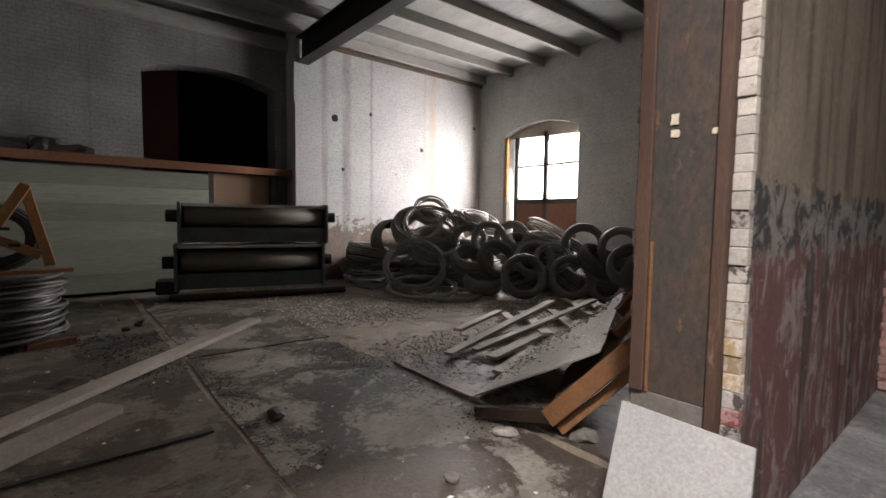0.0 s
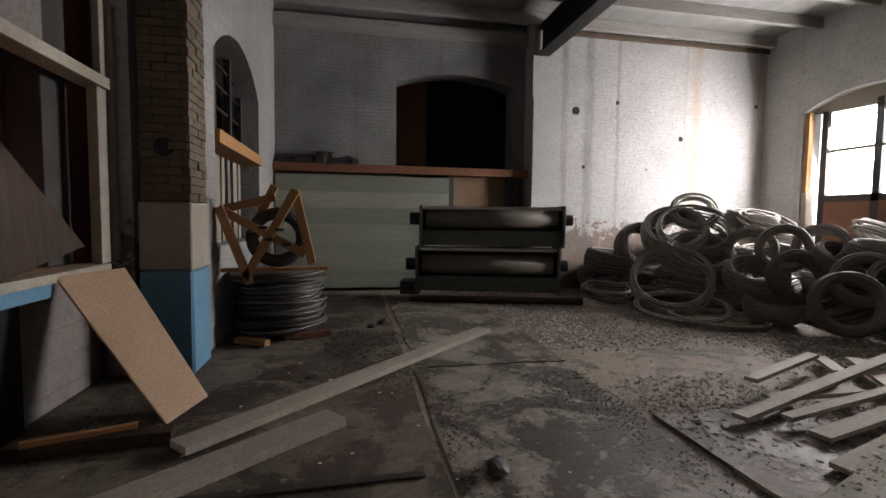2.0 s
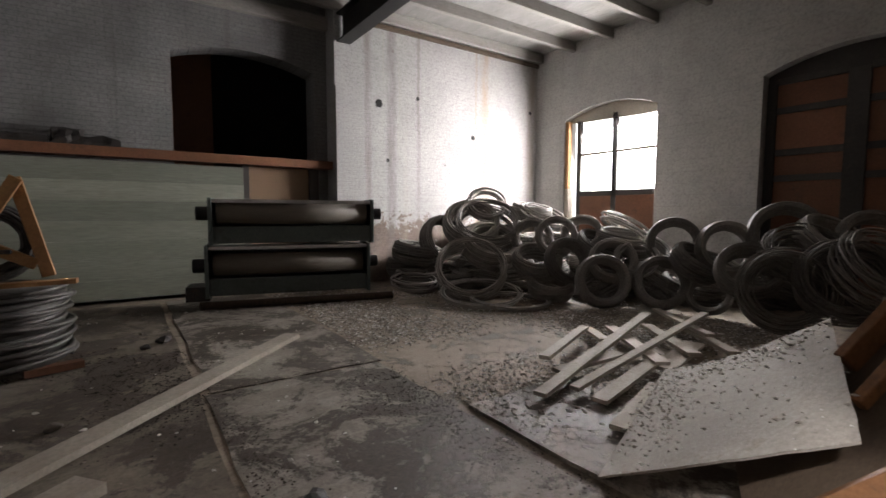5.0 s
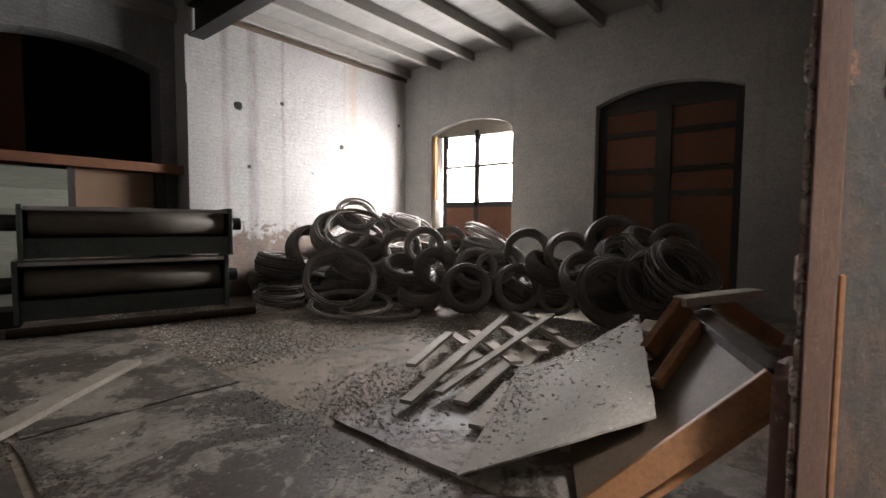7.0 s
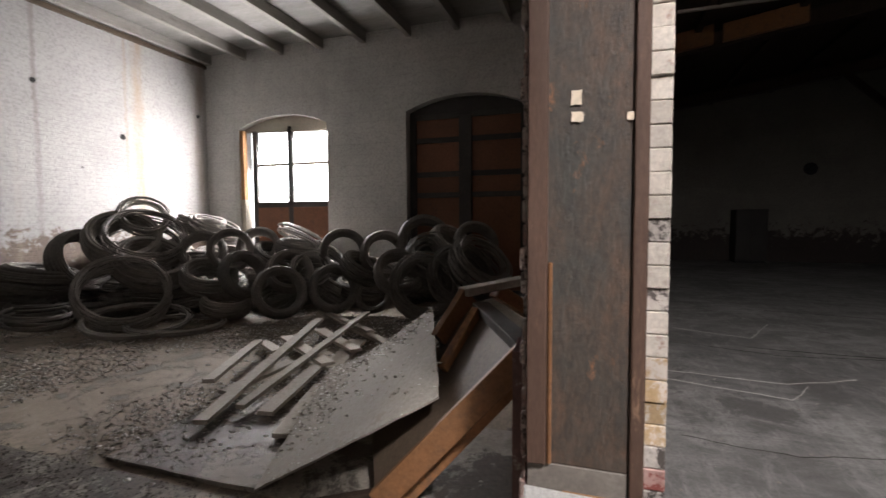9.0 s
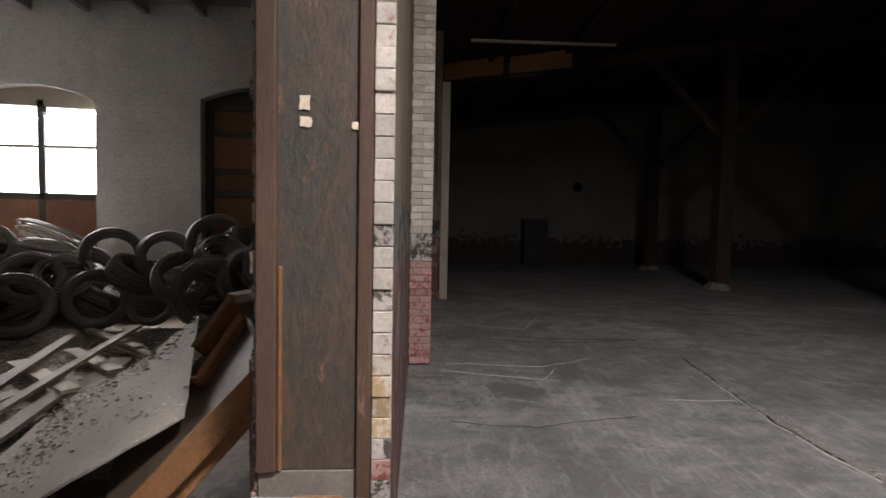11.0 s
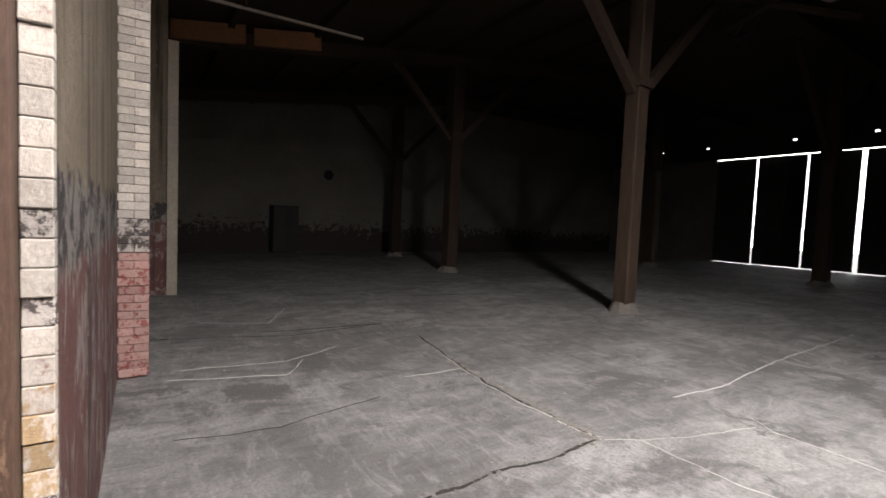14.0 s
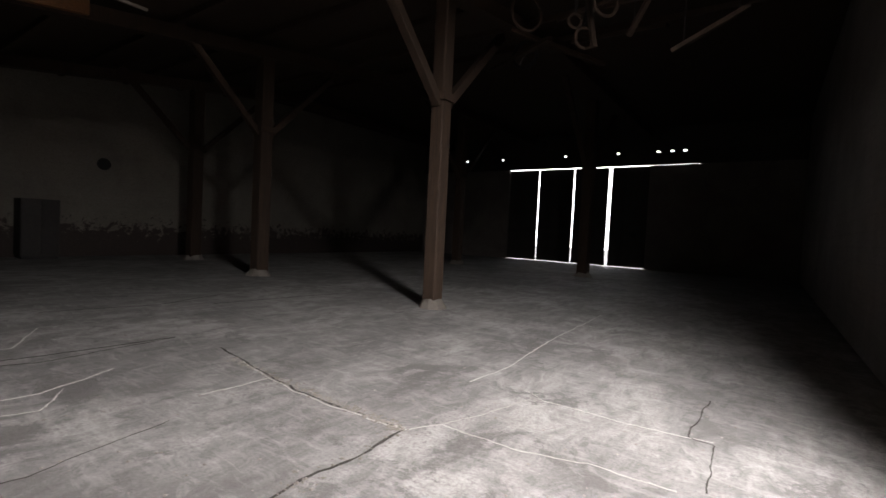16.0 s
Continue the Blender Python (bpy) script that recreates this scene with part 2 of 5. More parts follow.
PINK = worn("flaking_pink_paint", (0.22, 0.135, 0.12), (0.16, 0.085, 0.075), (0.34, 0.29, 0.26), 4, 40, 0.8, stain_at=(0.57, 0.63), bump=0.8)
CHIPPED = worn("chipped_white_and_red_edge", (0.5, 0.45, 0.4), (0.24, 0.09, 0.075), (0.07, 0.05, 0.042), 9, 60, 0.85, stain_at=(0.5, 0.58), bump=0.9)
BRICK_WHITE = worn("limewashed_brick", (0.62, 0.575, 0.51), (0.47, 0.425, 0.365), (0.25, 0.15, 0.12), 7, 60, 0.85, stain_at=(0.56, 0.68), bump=0.9)
BRICK_YELLOW = worn("yellow_brick", (0.48, 0.34, 0.18), (0.42, 0.31, 0.2), (0.5, 0.45, 0.4), 6, 60, 0.85, stain_at=(0.47, 0.55), bump=0.8)
BRICK_TAN = worn("tan_brick", (0.16, 0.122, 0.086), (0.11, 0.085, 0.062), (0.07, 0.055, 0.042), 5, 50, 0.85)
FLAKY_RED = worn("flaking_pink_and_red", (0.46, 0.31, 0.28), (0.38, 0.2, 0.17), (0.2, 0.06, 0.05), 5, 50, 0.8, stain_at=(0.53, 0.56), bump=0.8)
FLAKY_DARK = worn("flaking_white_over_dark", (0.5, 0.46, 0.42), (0.4, 0.36, 0.32), (0.07, 0.06, 0.055), 6, 50, 0.85, stain_at=(0.48, 0.52), bump=0.8)
MORTAR = worn("old_mortar", (0.21, 0.19, 0.165), (0.15, 0.132, 0.115), (0.12, 0.1, 0.09), 8, 60)
CRACKFILL = worn("crack_dirt", (0.05, 0.045, 0.04), (0.03, 0.027, 0.024), (0.1, 0.09, 0.08), 5, 60, 0.95)
CHALK = worn("pale_crack_filler", (0.5, 0.49, 0.46), (0.4, 0.39, 0.36), (0.25, 0.24, 0.22), 5, 60, 0.9)
CEIL = worn("whitewashed_ceiling_boards", (0.4, 0.39, 0.37), (0.28, 0.27, 0.26), (0.1, 0.085, 0.07), 1.5, 20, 0.85, stretch=(3, 0.5, 1))
JOIST = worn("whitewashed_joist", (0.36, 0.345, 0.32), (0.26, 0.24, 0.22), (0.12, 0.1, 0.08), 2, 30, 0.85, stretch=(0.3, 2, 2))
STEEL = worn("blackened_steel", (0.03, 0.03, 0.032), (0.045, 0.042, 0.04), (0.07, 0.04, 0.025), 3, 40, 0.6, 0.4)
RUSTED = worn("rust_brown_board", (0.055, 0.053, 0.047), (0.1, 0.062, 0.042), (0.2, 0.1, 0.05), 4.5, 30, 0.6, 0.0, stain_at=(0.6, 0.7), stretch=(1, 1.4, 0.7), bump=0.9)
JAMB_STRIP = worn("grimy_red_brown_paint", (0.105, 0.062, 0.044), (0.07, 0.043, 0.032), (0.22, 0.14, 0.09), 4, 50, 0.6, stain_at=(0.58, 0.66), stretch=(1, 2, 0.5), bump=0.6)
TIMBER_OLD = worn("old_brown_timber", (0.058, 0.036, 0.023), (0.034, 0.022, 0.015), (0.015, 0.011, 0.009), 3, 24, 0.8, stretch=(3.5, 3.5, 0.3), stain_at=(0.5, 0.66), bump=0.8)
TIMBER_FRESH = worn("orange_pine", (0.4, 0.21, 0.085), (0.32, 0.165, 0.065), (0.3, 0.15, 0.07), 3, 40, 0.65, stretch=(1, 1, 1), stain_at=(0.6, 0.75))
TIMBER_GREY = worn("weathered_pale_board", (0.5, 0.45, 0.38), (0.4, 0.35, 0.29), (0.2, 0.16, 0.12), 3, 40, 0.8, stain_at=(0.58, 0.72))
TIMBER_RED = worn("red_brown_timber", (0.2, 0.085, 0.045), (0.15, 0.065, 0.035), (0.06, 0.035, 0.025), 2, 30, 0.65)
DARKWOOD = worn("dark_painted_wood", (0.05, 0.045, 0.042), (0.035, 0.032, 0.03), (0.08, 0.06, 0.045), 3, 30, 0.6)
GREEN = worn("faded_green_board", (0.29, 0.3, 0.245), (0.235, 0.245, 0.198), (0.14, 0.14, 0.11), 1.0, 18, 0.65, stretch=(0.3, 1, 4), stain_at=(0.62, 0.75))
MACHINE = worn("dark_green_machine_paint", (0.11, 0.135, 0.128), (0.085, 0.105, 0.1), (0.025, 0.022, 0.02), 2, 30, 0.5, 0.1)
ROLLER = worn("brown_fibre_roller", (0.17, 0.15, 0.122), (0.13, 0.112, 0.092), (0.06, 0.05, 0.04), 2, 50, 0.55, stretch=(0.2, 4, 4))
WIRE = worn("dusty_steel_wire", (0.36, 0.335, 0.305), (0.22, 0.205, 0.185), (0.06, 0.05, 0.042), 3, 40, 0.7, 0.1, bump=0.2)
WIRE_PALE = worn("pale_dusty_cable", (0.42, 0.4, 0.37), (0.27, 0.255, 0.235), (0.1, 0.085, 0.07), 3, 40, 0.55, 0.2, bump=0.2)
CABLE = worn("heavy_dark_cable", (0.07, 0.067, 0.063), (0.11, 0.104, 0.096), (0.04, 0.036, 0.032), 3, 40, 0.5, 0.2, bump=0.2)
RUBBER = worn("dusty_black_cable", (0.17, 0.16, 0.148), (0.27, 0.25, 0.225), (0.06, 0.053, 0.047), 3, 40, 0.75, bump=0.2)
BLUE = worn("chipped_blue_paint", (0.14, 0.29, 0.42), (0.1, 0.235, 0.36), (0.26, 0.22, 0.17), 3, 40, 0.6, stain_at=(0.62, 0.7))
CREAM = worn("dirty_cream_paint", (0.36, 0.32, 0.26), (0.28, 0.245, 0.2), (0.16, 0.13, 0.1), 2, 35, 0.7, stain_at=(0.6, 0.72))
HARDBOARD = worn("tan_hardboard", (0.33, 0.22, 0.14), (0.29, 0.195, 0.125), (0.24, 0.16, 0.1), 2, 60, 0.7, stain_at=(0.64, 0.76))
SHEET = worn("grey_dusty_plywood", (0.36, 0.33, 0.29), (0.3, 0.27, 0.235), (0.16, 0.13, 0.1), 2.5, 45, 0.8, stain_at=(0.58, 0.7))
TILEBOARD = worn("white_ribbed_board", (0.42, 0.415, 0.4), (0.36, 0.355, 0.34), (0.25, 0.24, 0.22), 4, 70, 0.7, stain_at=(0.64, 0.76))
PEBBLE = worn("grit_and_chips", (0.3, 0.285, 0.26), (0.14, 0.12, 0.1), (0.55, 0.53, 0.5), 3, 20, 0.85)
SILVER = plain("bright_edge_steel", (0.45, 0.45, 0.45), 0.4, 0.7)
PAPER = plain("torn_cream_paper", (0.72, 0.62, 0.48), 0.9)
# Flat black in place of the darkness in unlit rooms, gaps and holes.
SHADE_BLACK = plain("shade_black", (0.012, 0.012, 0.012), 0.9)
BRICKRED_X = brickwork("bare_red_brick", (0.34, 0.13, 0.08), (0.26, 0.1, 0.06), (0.36, 0.28, 0.22), XW, (0.6, 0.7))


def glass_material():
    m, t, p = nodes_of("dusty_glass")
    p.inputs["Base Color"].default_value = (0.95, 0.96, 0.96, 1)
    p.inputs["Roughness"].default_value = 0.15
    p.inputs["Transmission Weight"].default_value = 1.0
    p.inputs["IOR"].default_value = 1.05
    return m


GLASS = glass_material()
glow, gt, gp = nodes_of("white_overcast_distance")
gp.inputs["Base Color"].default_value = (0.8, 0.8, 0.8, 1)
gp.inputs["Emission Color"].default_value = (1, 1, 1, 1)
gp.inputs["Emission Strength"].default_value = 3.0


# ---- mesh helpers ----
def box_bm(bm, x0, y0, z0, x1, y1, z1, m=None):
    vs = [bm.verts.new(p) for p in ((x0, y0, z0), (x1, y0, z0), (x1, y1, z0), (x0, y1, z0), (x0, y0, z1), (x1, y0, z1), (x1, y1, z1), (x0, y1, z1))]
    if m is not None:
        for v in vs:
            v.co = m @ v.co
    for f in ((3, 2, 1, 0), (4, 5, 6, 7), (0, 1, 5, 4), (1, 2, 6, 5), (2, 3, 7, 6), (3, 0, 4, 7)):
        bm.faces.new([vs[i] for i in f])


def prism_bm(bm, outline, axis, a, b):
    """A closed outline of (u, v) pushed along an axis from a to b: y takes (x, z), x takes (y, z), z takes (x, y)."""
    put = {"y": lambda u, v, w: (u, w, v), "x": lambda u, v, w: (w, u, v), "z": lambda u, v, w: (u, v, w)}[axis]
    lo = [bm.verts.new(put(u, v, a)) for u, v in outline]
    hi = [bm.verts.new(put(u, v, b)) for u, v in outline]
    bm.faces.new(lo), bm.faces.new(hi[::-1])
    n = len(outline)
    for i in range(n):
        bm.faces.new((lo[i], hi[i], hi[(i + 1) % n], lo[(i + 1) % n]))
    bmesh.ops.recalc_face_normals(bm, faces=bm.faces)


def tube_bm(bm, pts, r, sides=6, closed=False):
    """A round bar of radius r along points."""
    rings, n = [], len(pts)
    for i, p in enumerate(pts):
        a = pts[(i - 1) % n] if closed or i else pts[0]
        b = pts[(i + 1) % n] if closed or i < n - 1 else pts[-1]
        d = (Vector(b) - Vector(a)).normalized()
        u = d.orthogonal().normalized() if abs(d.z) > 0.95 else d.cross(Vector((0, 0, 1))).normalized()
        w = d.cross(u)
        rings.append([bm.verts.new(Vector(p) + r * (math.cos(2 * math.pi * k / sides) * u + math.sin(2 * math.pi * k / sides) * w)) for k in range(sides)])
    for i in range(n if closed else n - 1):
        A, B = rings[i], rings[(i + 1) % n]
        for k in range(sides):
            bm.faces.new((A[k], A[(k + 1) % sides], B[(k + 1) % sides], B[k]))
    if not closed:
        bm.faces.new(rings[0][::-1]), bm.faces.new(rings[-1])


def mesh_of(name, bm, material, smooth=False, bevel=0.0):
    if bevel:
        bmesh.ops.bevel(bm, geom=bm.edges[:], offset=bevel, segments=1, affect="EDGES")
    me = bpy.data.meshes.new(name)
    bm.to_mesh(me)
    bm.free()
    me.materials.append(material)
    if smooth:
        for p in me.polygons:
            p.use_smooth = True
    return me


def part(name, bm, material, parent, label="", smooth=False, bevel=0.0):
    ob = new(name, mesh_of(name, bm, material, smooth, bevel))
    ob.parent = parent
    if label:
        tagged(ob, label)
    return ob


def box(name, x0, y0, z0, x1, y1, z1, material, parent, label="", bevel=0.004, m=None):
    bm = bmesh.new()
    box_bm(bm, x0, y0, z0, x1, y1, z1, m)
    return part(name, bm, material, parent, label, bevel=bevel)


def thing(name, m, label, category, group="", kind=""):
    ob = new(name)
    ob.matrix_world = m
    return tagged(ob, label, category, group, kind)


def structure(name, bm, material, label, category="wall", smooth=False, bevel=0.0):
    return tagged(new(name, mesh_of(name, bm, material, smooth, bevel)), label, category, "", "structure")


def sbox(name, x0, y0, z0, x1, y1, z1, material, label, category="wall"):
    bm = bmesh.new()
    box_bm(bm, x0, y0, z0, x1, y1, z1)
    return structure(name, bm, material, label, category)


def arch(u0, u1, spring, crown, n=14):
    """Points of a segmental arch from (u0, spring) over the crown to (u1, spring)."""
    half, rise = (u1 - u0) / 2, crown - spring
    R = (half * half + rise * rise) / (2 * rise)
    a = math.asin(half / R)
    return [((u0 + u1) / 2 + R * math.sin(-a + 2 * a * i / n), crown - R + R * math.cos(-a + 2 * a * i / n)) for i in range(n + 1)]


def arched_wall(bm, axis, a, b, u0, u1, z0, z1, holes):
    """A wall between u0 and u1 with arched openings (left, right, sill, spring, crown), in order."""
    put = lambda *o: prism_bm(bm, o, axis, a, b)
    u = u0
    for l, r, sill, spring, crown in holes:
        put((u, z0), (l, z0), (l, z1), (u, z1))
        if sill > z0:
            put((l, z0), (r, z0), (r, sill), (l, sill))
        top = arch(l, r, spring, crown)
        for (p, q), (s, w) in zip(top, top[1:]):
            put((p, q), (s, w), (s, z1), (p, z1))
        u = r
    put((u, z0), (u1, z0), (u1, z1), (u, z1))


# ---- the large structure ----
YB, YL, XR, XL, CZ = 9.6, 10.0, 8.68, -1.13, 5.08  # white wall, recessed wall, east wall, west wall, ceiling boards
sbox("ground", -60, -60, -0.6, 60, 60, -0.12, SMOOTH, "bare grey ground under and round the building", "ground")

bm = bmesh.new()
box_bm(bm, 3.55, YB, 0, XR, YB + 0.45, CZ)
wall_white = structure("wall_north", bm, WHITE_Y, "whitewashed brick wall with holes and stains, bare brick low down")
bm = bmesh.new()
box_bm(bm, 3.55, YB - 0.06, 0, 4.1, YB, 3.62)
structure("trim_pilaster", bm, WHITE_Y, "whitewashed shallow brick pilaster under the steel beam", "pilaster")
bm = bmesh.new()
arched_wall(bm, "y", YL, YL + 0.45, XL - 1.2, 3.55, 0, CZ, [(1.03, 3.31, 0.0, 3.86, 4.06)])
structure("wall_north_recess", bm, SHADED_GREY_Y, "grey-white painted brick wall darkened for shade, with an arched opening")
bm = bmesh.new()
arched_wall(bm, "x", XR, XR + 0.4, 1.0, YB + 0.45, 0, CZ, [(2.45, 4.75, 0.0, 3.5, 3.74), (6.5, 8.72, 0.0, 3.42, 3.66)])
structure("wall_east", bm, GREY_X, "grey plastered brick wall with two arched openings")
bm = bmesh.new()
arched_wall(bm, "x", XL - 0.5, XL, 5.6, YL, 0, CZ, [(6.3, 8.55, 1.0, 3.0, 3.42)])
structure("wall_west", bm, SHADED_WEST, "grey-white brick wall darkened for shade, with an arched window opening")
sbox("wall_recess_back", -2.3, 2.5, 0, -1.98, 5.75, CZ, BRICKRED_X, "bare red brick wall behind an old window frame")
sbox("wall_recess_end", -2.75, 5.75, 0, XL - 0.5, 6.2, CZ, DARK_BRICK_Y, "dark sooty brick return wall")
# Mostly unseen west walls, added to shut out sky and bound the hall's light.
sbox("wall_recess_start", -2.5, 1.3, 0, -1.6, 2.5, CZ, DARK_BRICK_Y, "unseen dark sooty brick pier added to close the west side")
sbox("wall_hall_west_start", -2.5, -2.3, 0, -2.2, 1.3, 5.6, DARK_BRICK_X, "dark sooty brick wall added to bound the light in the hall")
sbox("wall_hall_west", -1.1, -23.4, 0, -0.72, -2.0, 6.9, DARK_BRICK_X, "dark sooty brick wall added to bound the light in the hall")
sbox("wall_hall_west_return", -2.5, -2.3, 0, -1.1, -2.0, 6.9, DARK_BRICK_Y, "dark sooty brick return wall")
# Unseen lintel pieces, added to keep the roof light off the coil room floor.
sbox("wall_lintel_end", 1.25, 1.05, 3.7, 1.8, 1.42, 5.6, DARK_BRICK_Y, "unseen dark brick added over the side of the opening")
sbox("wall_lintel", -2.5, 1.05, 2.2, 1.25, 1.42, 5.6, DARK_BRICK_Y, "unseen dark brick added over the opening to shade the coil room")
# partition between the coil room and the hall
sbox("wall_partition", 1.88, 1.035, 0, 4.95, 1.42, CZ, PEEL, "partition wall of peeling tan, grey and dark red paint")
sbox("wall_partition_far", 4.95, 0.9, 0, 9.3, 1.3, CZ, PEEL, "partition wall of peeling tan and dark red paint")
sbox("wall_partition_end", 9.3, 0.55, 0, 19.0, 1.0, CZ, PEEL, "dim end of the peeling partition wall")
sbox("wall_hall_far", 18.6, -23.4, 0, 19.0, 0.55, 6.9, FAR_X, "dingy cream brick end wall with dark base")
sbox("floor_hall", -2.75, -23.4, -0.12, 19.0, 1.05, 0.0, SMOOTH, "worn grey concrete floor of the hall", "floor")
bm = bmesh.new()
prism_bm(bm, [(1.3, 5.0), (-11.0, 6.7), (-23.4, 6.7), (-23.4, 6.9), (-11.0, 6.9), (1.3, 5.2)], "x", -0.9, 19.0)
structure("ceiling_hall", bm, TIMBER_OLD, "dark boarded sloping roof of the hall", "ceiling")
bm = bmesh.new()
prism_bm(bm, [(-1.5, 5.39), (-11.0, 6.7), (-23.4, 6.7), (-23.4, 6.9), (-11.0, 6.9), (-1.5, 5.59)], "x", -2.5, -0.9)
prism_bm(bm, [(1.3, 5.0), (-0.3, 5.22), (-0.3, 5.42), (1.3, 5.2)], "x", -2.5, -0.9)
prism_bm(bm, [(-0.3, 5.22), (-1.5, 5.39), (-1.5, 5.59), (-0.3, 5.42)], "x", -2.5, -1.8)
structure("ceiling_hall_edge", bm, TIMBER_OLD, "dark roof boards round an assumed, unseen roof light", "ceiling")
sbox("ceiling_coil_room", -2.75, 1.3, CZ, XR + 0.4, YL + 0.45, CZ + 0.15, CEIL, "whitewashed ceiling boards", "ceiling")
sbox("floor", -2.75, 1.05, -0.12, XR + 0.4, YL + 0.45, -0.015, DIRT, "dirt-covered floor of the coil room", "floor")


# closed back room behind the arched opening, its darkness put in as black colour
sbox("wall_back_room", -2.0, 13.4, 0, 5.0, 13.6, CZ, SHADE_BLACK, "end wall painted black for an unlit room's darkness")
sbox("wall_back_room_west", -2.0, YL + 0.45, 0, -1.8, 13.4, CZ, SHADE_BLACK, "side wall painted black for an unlit room's darkness")
sbox("wall_back_room_east", 4.8, YL + 0.45, 0, 5.0, 13.4, CZ, SHADE_BLACK, "side wall painted black for an unlit room's darkness")
sbox("ceiling_back_room", -2.0, YL + 0.45, CZ, 5.0, 13.6, CZ + 0.1, SHADE_BLACK, "ceiling painted black for an unlit room's darkness", "ceiling")
sbox("floor_back_room", -2.0, YL + 0.45, -0.1, 5.0, 13.6, 2.0, SHADE_BLACK, "raised floor painted black for an unlit room's darkness", "floor")
# unlit room behind the west window and the recess, its darkness put in as black colour
sbox("wall_yard_west", -5.0, 1.7, 0, -4.8, 10.4, CZ, DARK_BRICK_X, "dark wall behind the arched window")
sbox("ceiling_yard_west", -5.0, 1.7, CZ + 0.15, -1.0, 10.5, CZ + 0.25, SHADE_BLACK, "roof painted black for the side room's darkness", "ceiling")
sbox("wall_side_north", -5.0, 10.4, 0, -2.3, 10.6, CZ, SHADE_BLACK, "wall painted black for the side room's darkness")
sbox("wall_side_south", -5.0, 1.6, 0, -2.5, 1.75, CZ, SHADE_BLACK, "wall painted black for the side room's darkness")

# concrete slabs of the coil room
for i, (x0, y0, x1, y1) in enumerate(((0.75, 1.07, 2.16, 5.2), (0.8, 5.22, 2.2, 9.5), (-2.2, 2.4, 0.72, 9.5), (-1.85, 1.07, 0.72, 2.38), (2.24, 1.5, 3.3, 3.95))):
    bm = bmesh.new()
    n = 14
    rim = []
    for (ax, ay), (bx, by) in zip(((x0, y0), (x1, y0), (x1, y1), (x0, y1)), ((x1, y0), (x1, y1), (x0, y1), (x0, y0))):
        for k in range(n):
            f = k / n
            w = noise.noise((ax * 3 + f * 9, ay * 3 + i, 1.7)) * 0.035 * (0 < f)
            rim.append((ax + (bx - ax) * f + w * (ax == bx), ay + (by - ay) * f + w * (ay == by)))
    prism_bm(bm, rim, "z", -0.1, (-0.008, -0.006, -0.012, -0.01, 0.01)[i])
    structure("floor_slab", bm, MUDDY if i == 2 else CONCRETE, "cracked dusty concrete floor slab", "floor")

# joists and steel beam
for k in range(10):
    y = 9.45 - 0.955 * k
    if y < 1.6:
        break
    bm = bmesh.new()
    box_bm(bm, -2.3 if y < 5.5 else XL, y - 0.05, CZ - 0.2, XR, y + 0.05, CZ)
    structure("trim_joist", bm, JOIST, "whitewashed timber ceiling joist", "joist", bevel=0.008)
beam = thing("steel_beam", pose(3.72, 0, CZ - 0.2), "black steel beam under the joists, resting on the pilaster", "beam")
for nm, a, b, c, d in (("lower_flange", -0.13, 0.13, -0.5, -0.47), ("web", -0.015, 0.015, -0.47, -0.03), ("upper_flange", -0.13, 0.13, -0.03, 0)):
    box(nm, a, 1.5, c, b, 9.58, d, STEEL, beam, bevel=0.003)

sbox("trim_wall_plate", XL, YL - 0.12, 4.66, 3.55, YL, CZ - 0.2, JOIST, "whitewashed timber wall plate", "wall plate")
sbox("trim_wall_plate_east", 3.9, YB - 0.05, 4.8, XR, YB, CZ - 0.2, BRICK_TAN, "brown timber wall plate over the white wall", "wall plate")

# panelled end of the partition
jamb = thing("jamb_panel", pose(1.8, 1.07, 0), "brown rust-stained door jamb board with torn paper scraps", "door jamb")
box("board", 0.0, 0.06, 0.62, 0.06, 0.34, 4.6, RUSTED, jamb)
box("side_strip", -0.02, 0.30, 0.62, 0.055, 0.36, 4.6, JAMB_STRIP, jamb, "rubbed brown timber edge strip")
box("side_batten", -0.012, 0.285, 0.62, 0.05, 0.298, 1.25, CRATE_PINE, jamb, "orange splintered batten")
box("side_strip", -0.015, 0.02, 0.3, 0.055, 0.06, 4.6, JAMB_STRIP, jamb, "rust-stained edge strip")
box("base_patch", 0.0, 0.06, 0.0, 0.055, 0.36, 0.62, MORTAR, jamb, "broken grey plaster base")
box("patch", -0.006, 0.1, 0.46, 0.0, 0.25, 0.54, TIMBER_FRESH, jamb, "orange patch of bare brick", bevel=0.002)


bm = bmesh.new()
for k in range(62):
    z = 0.02 + 0.075 * k
    w = 0.02 + 0.016 * noise.noise((k * 0.9, 3, 1))
    box_bm(bm, 1.815 + 0.01 * noise.noise((k * 1.7, 1, 5)), 1.432, z, 1.9, 1.432 + w, z + 0.072)
structure("trim_ragged_plaster", bm, CHIPPED, "ragged chipped white and red plaster edge of the partition", "plaster edge", bevel=0.006)
bm = bmesh.new()
box_bm(bm, 1.93, 1.424, 0.0, 2.25, 1.5, 0.93)
bmesh.ops.subdivide_edges(bm, edges=bm.edges[:], cuts=5, use_grid_fill=True)
for v in bm.verts:
    if v.co.z > 0.85:
        v.co.z += 0.05 * noise.noise(v.co * 14)
    v.co.x += 0.012 * noise.noise(v.co * 9)
structure("wall_stub", bm, PINK, "broken low pier in flaking pink and grey paint", "pier")
sbox("wall_open_leaf", 1.05, YL + 1.3, 2.0, 1.8, YL + 1.34, 4.3, TIMBER_RED, "dim red-brown shutter leaf in the arched opening", "shutter")


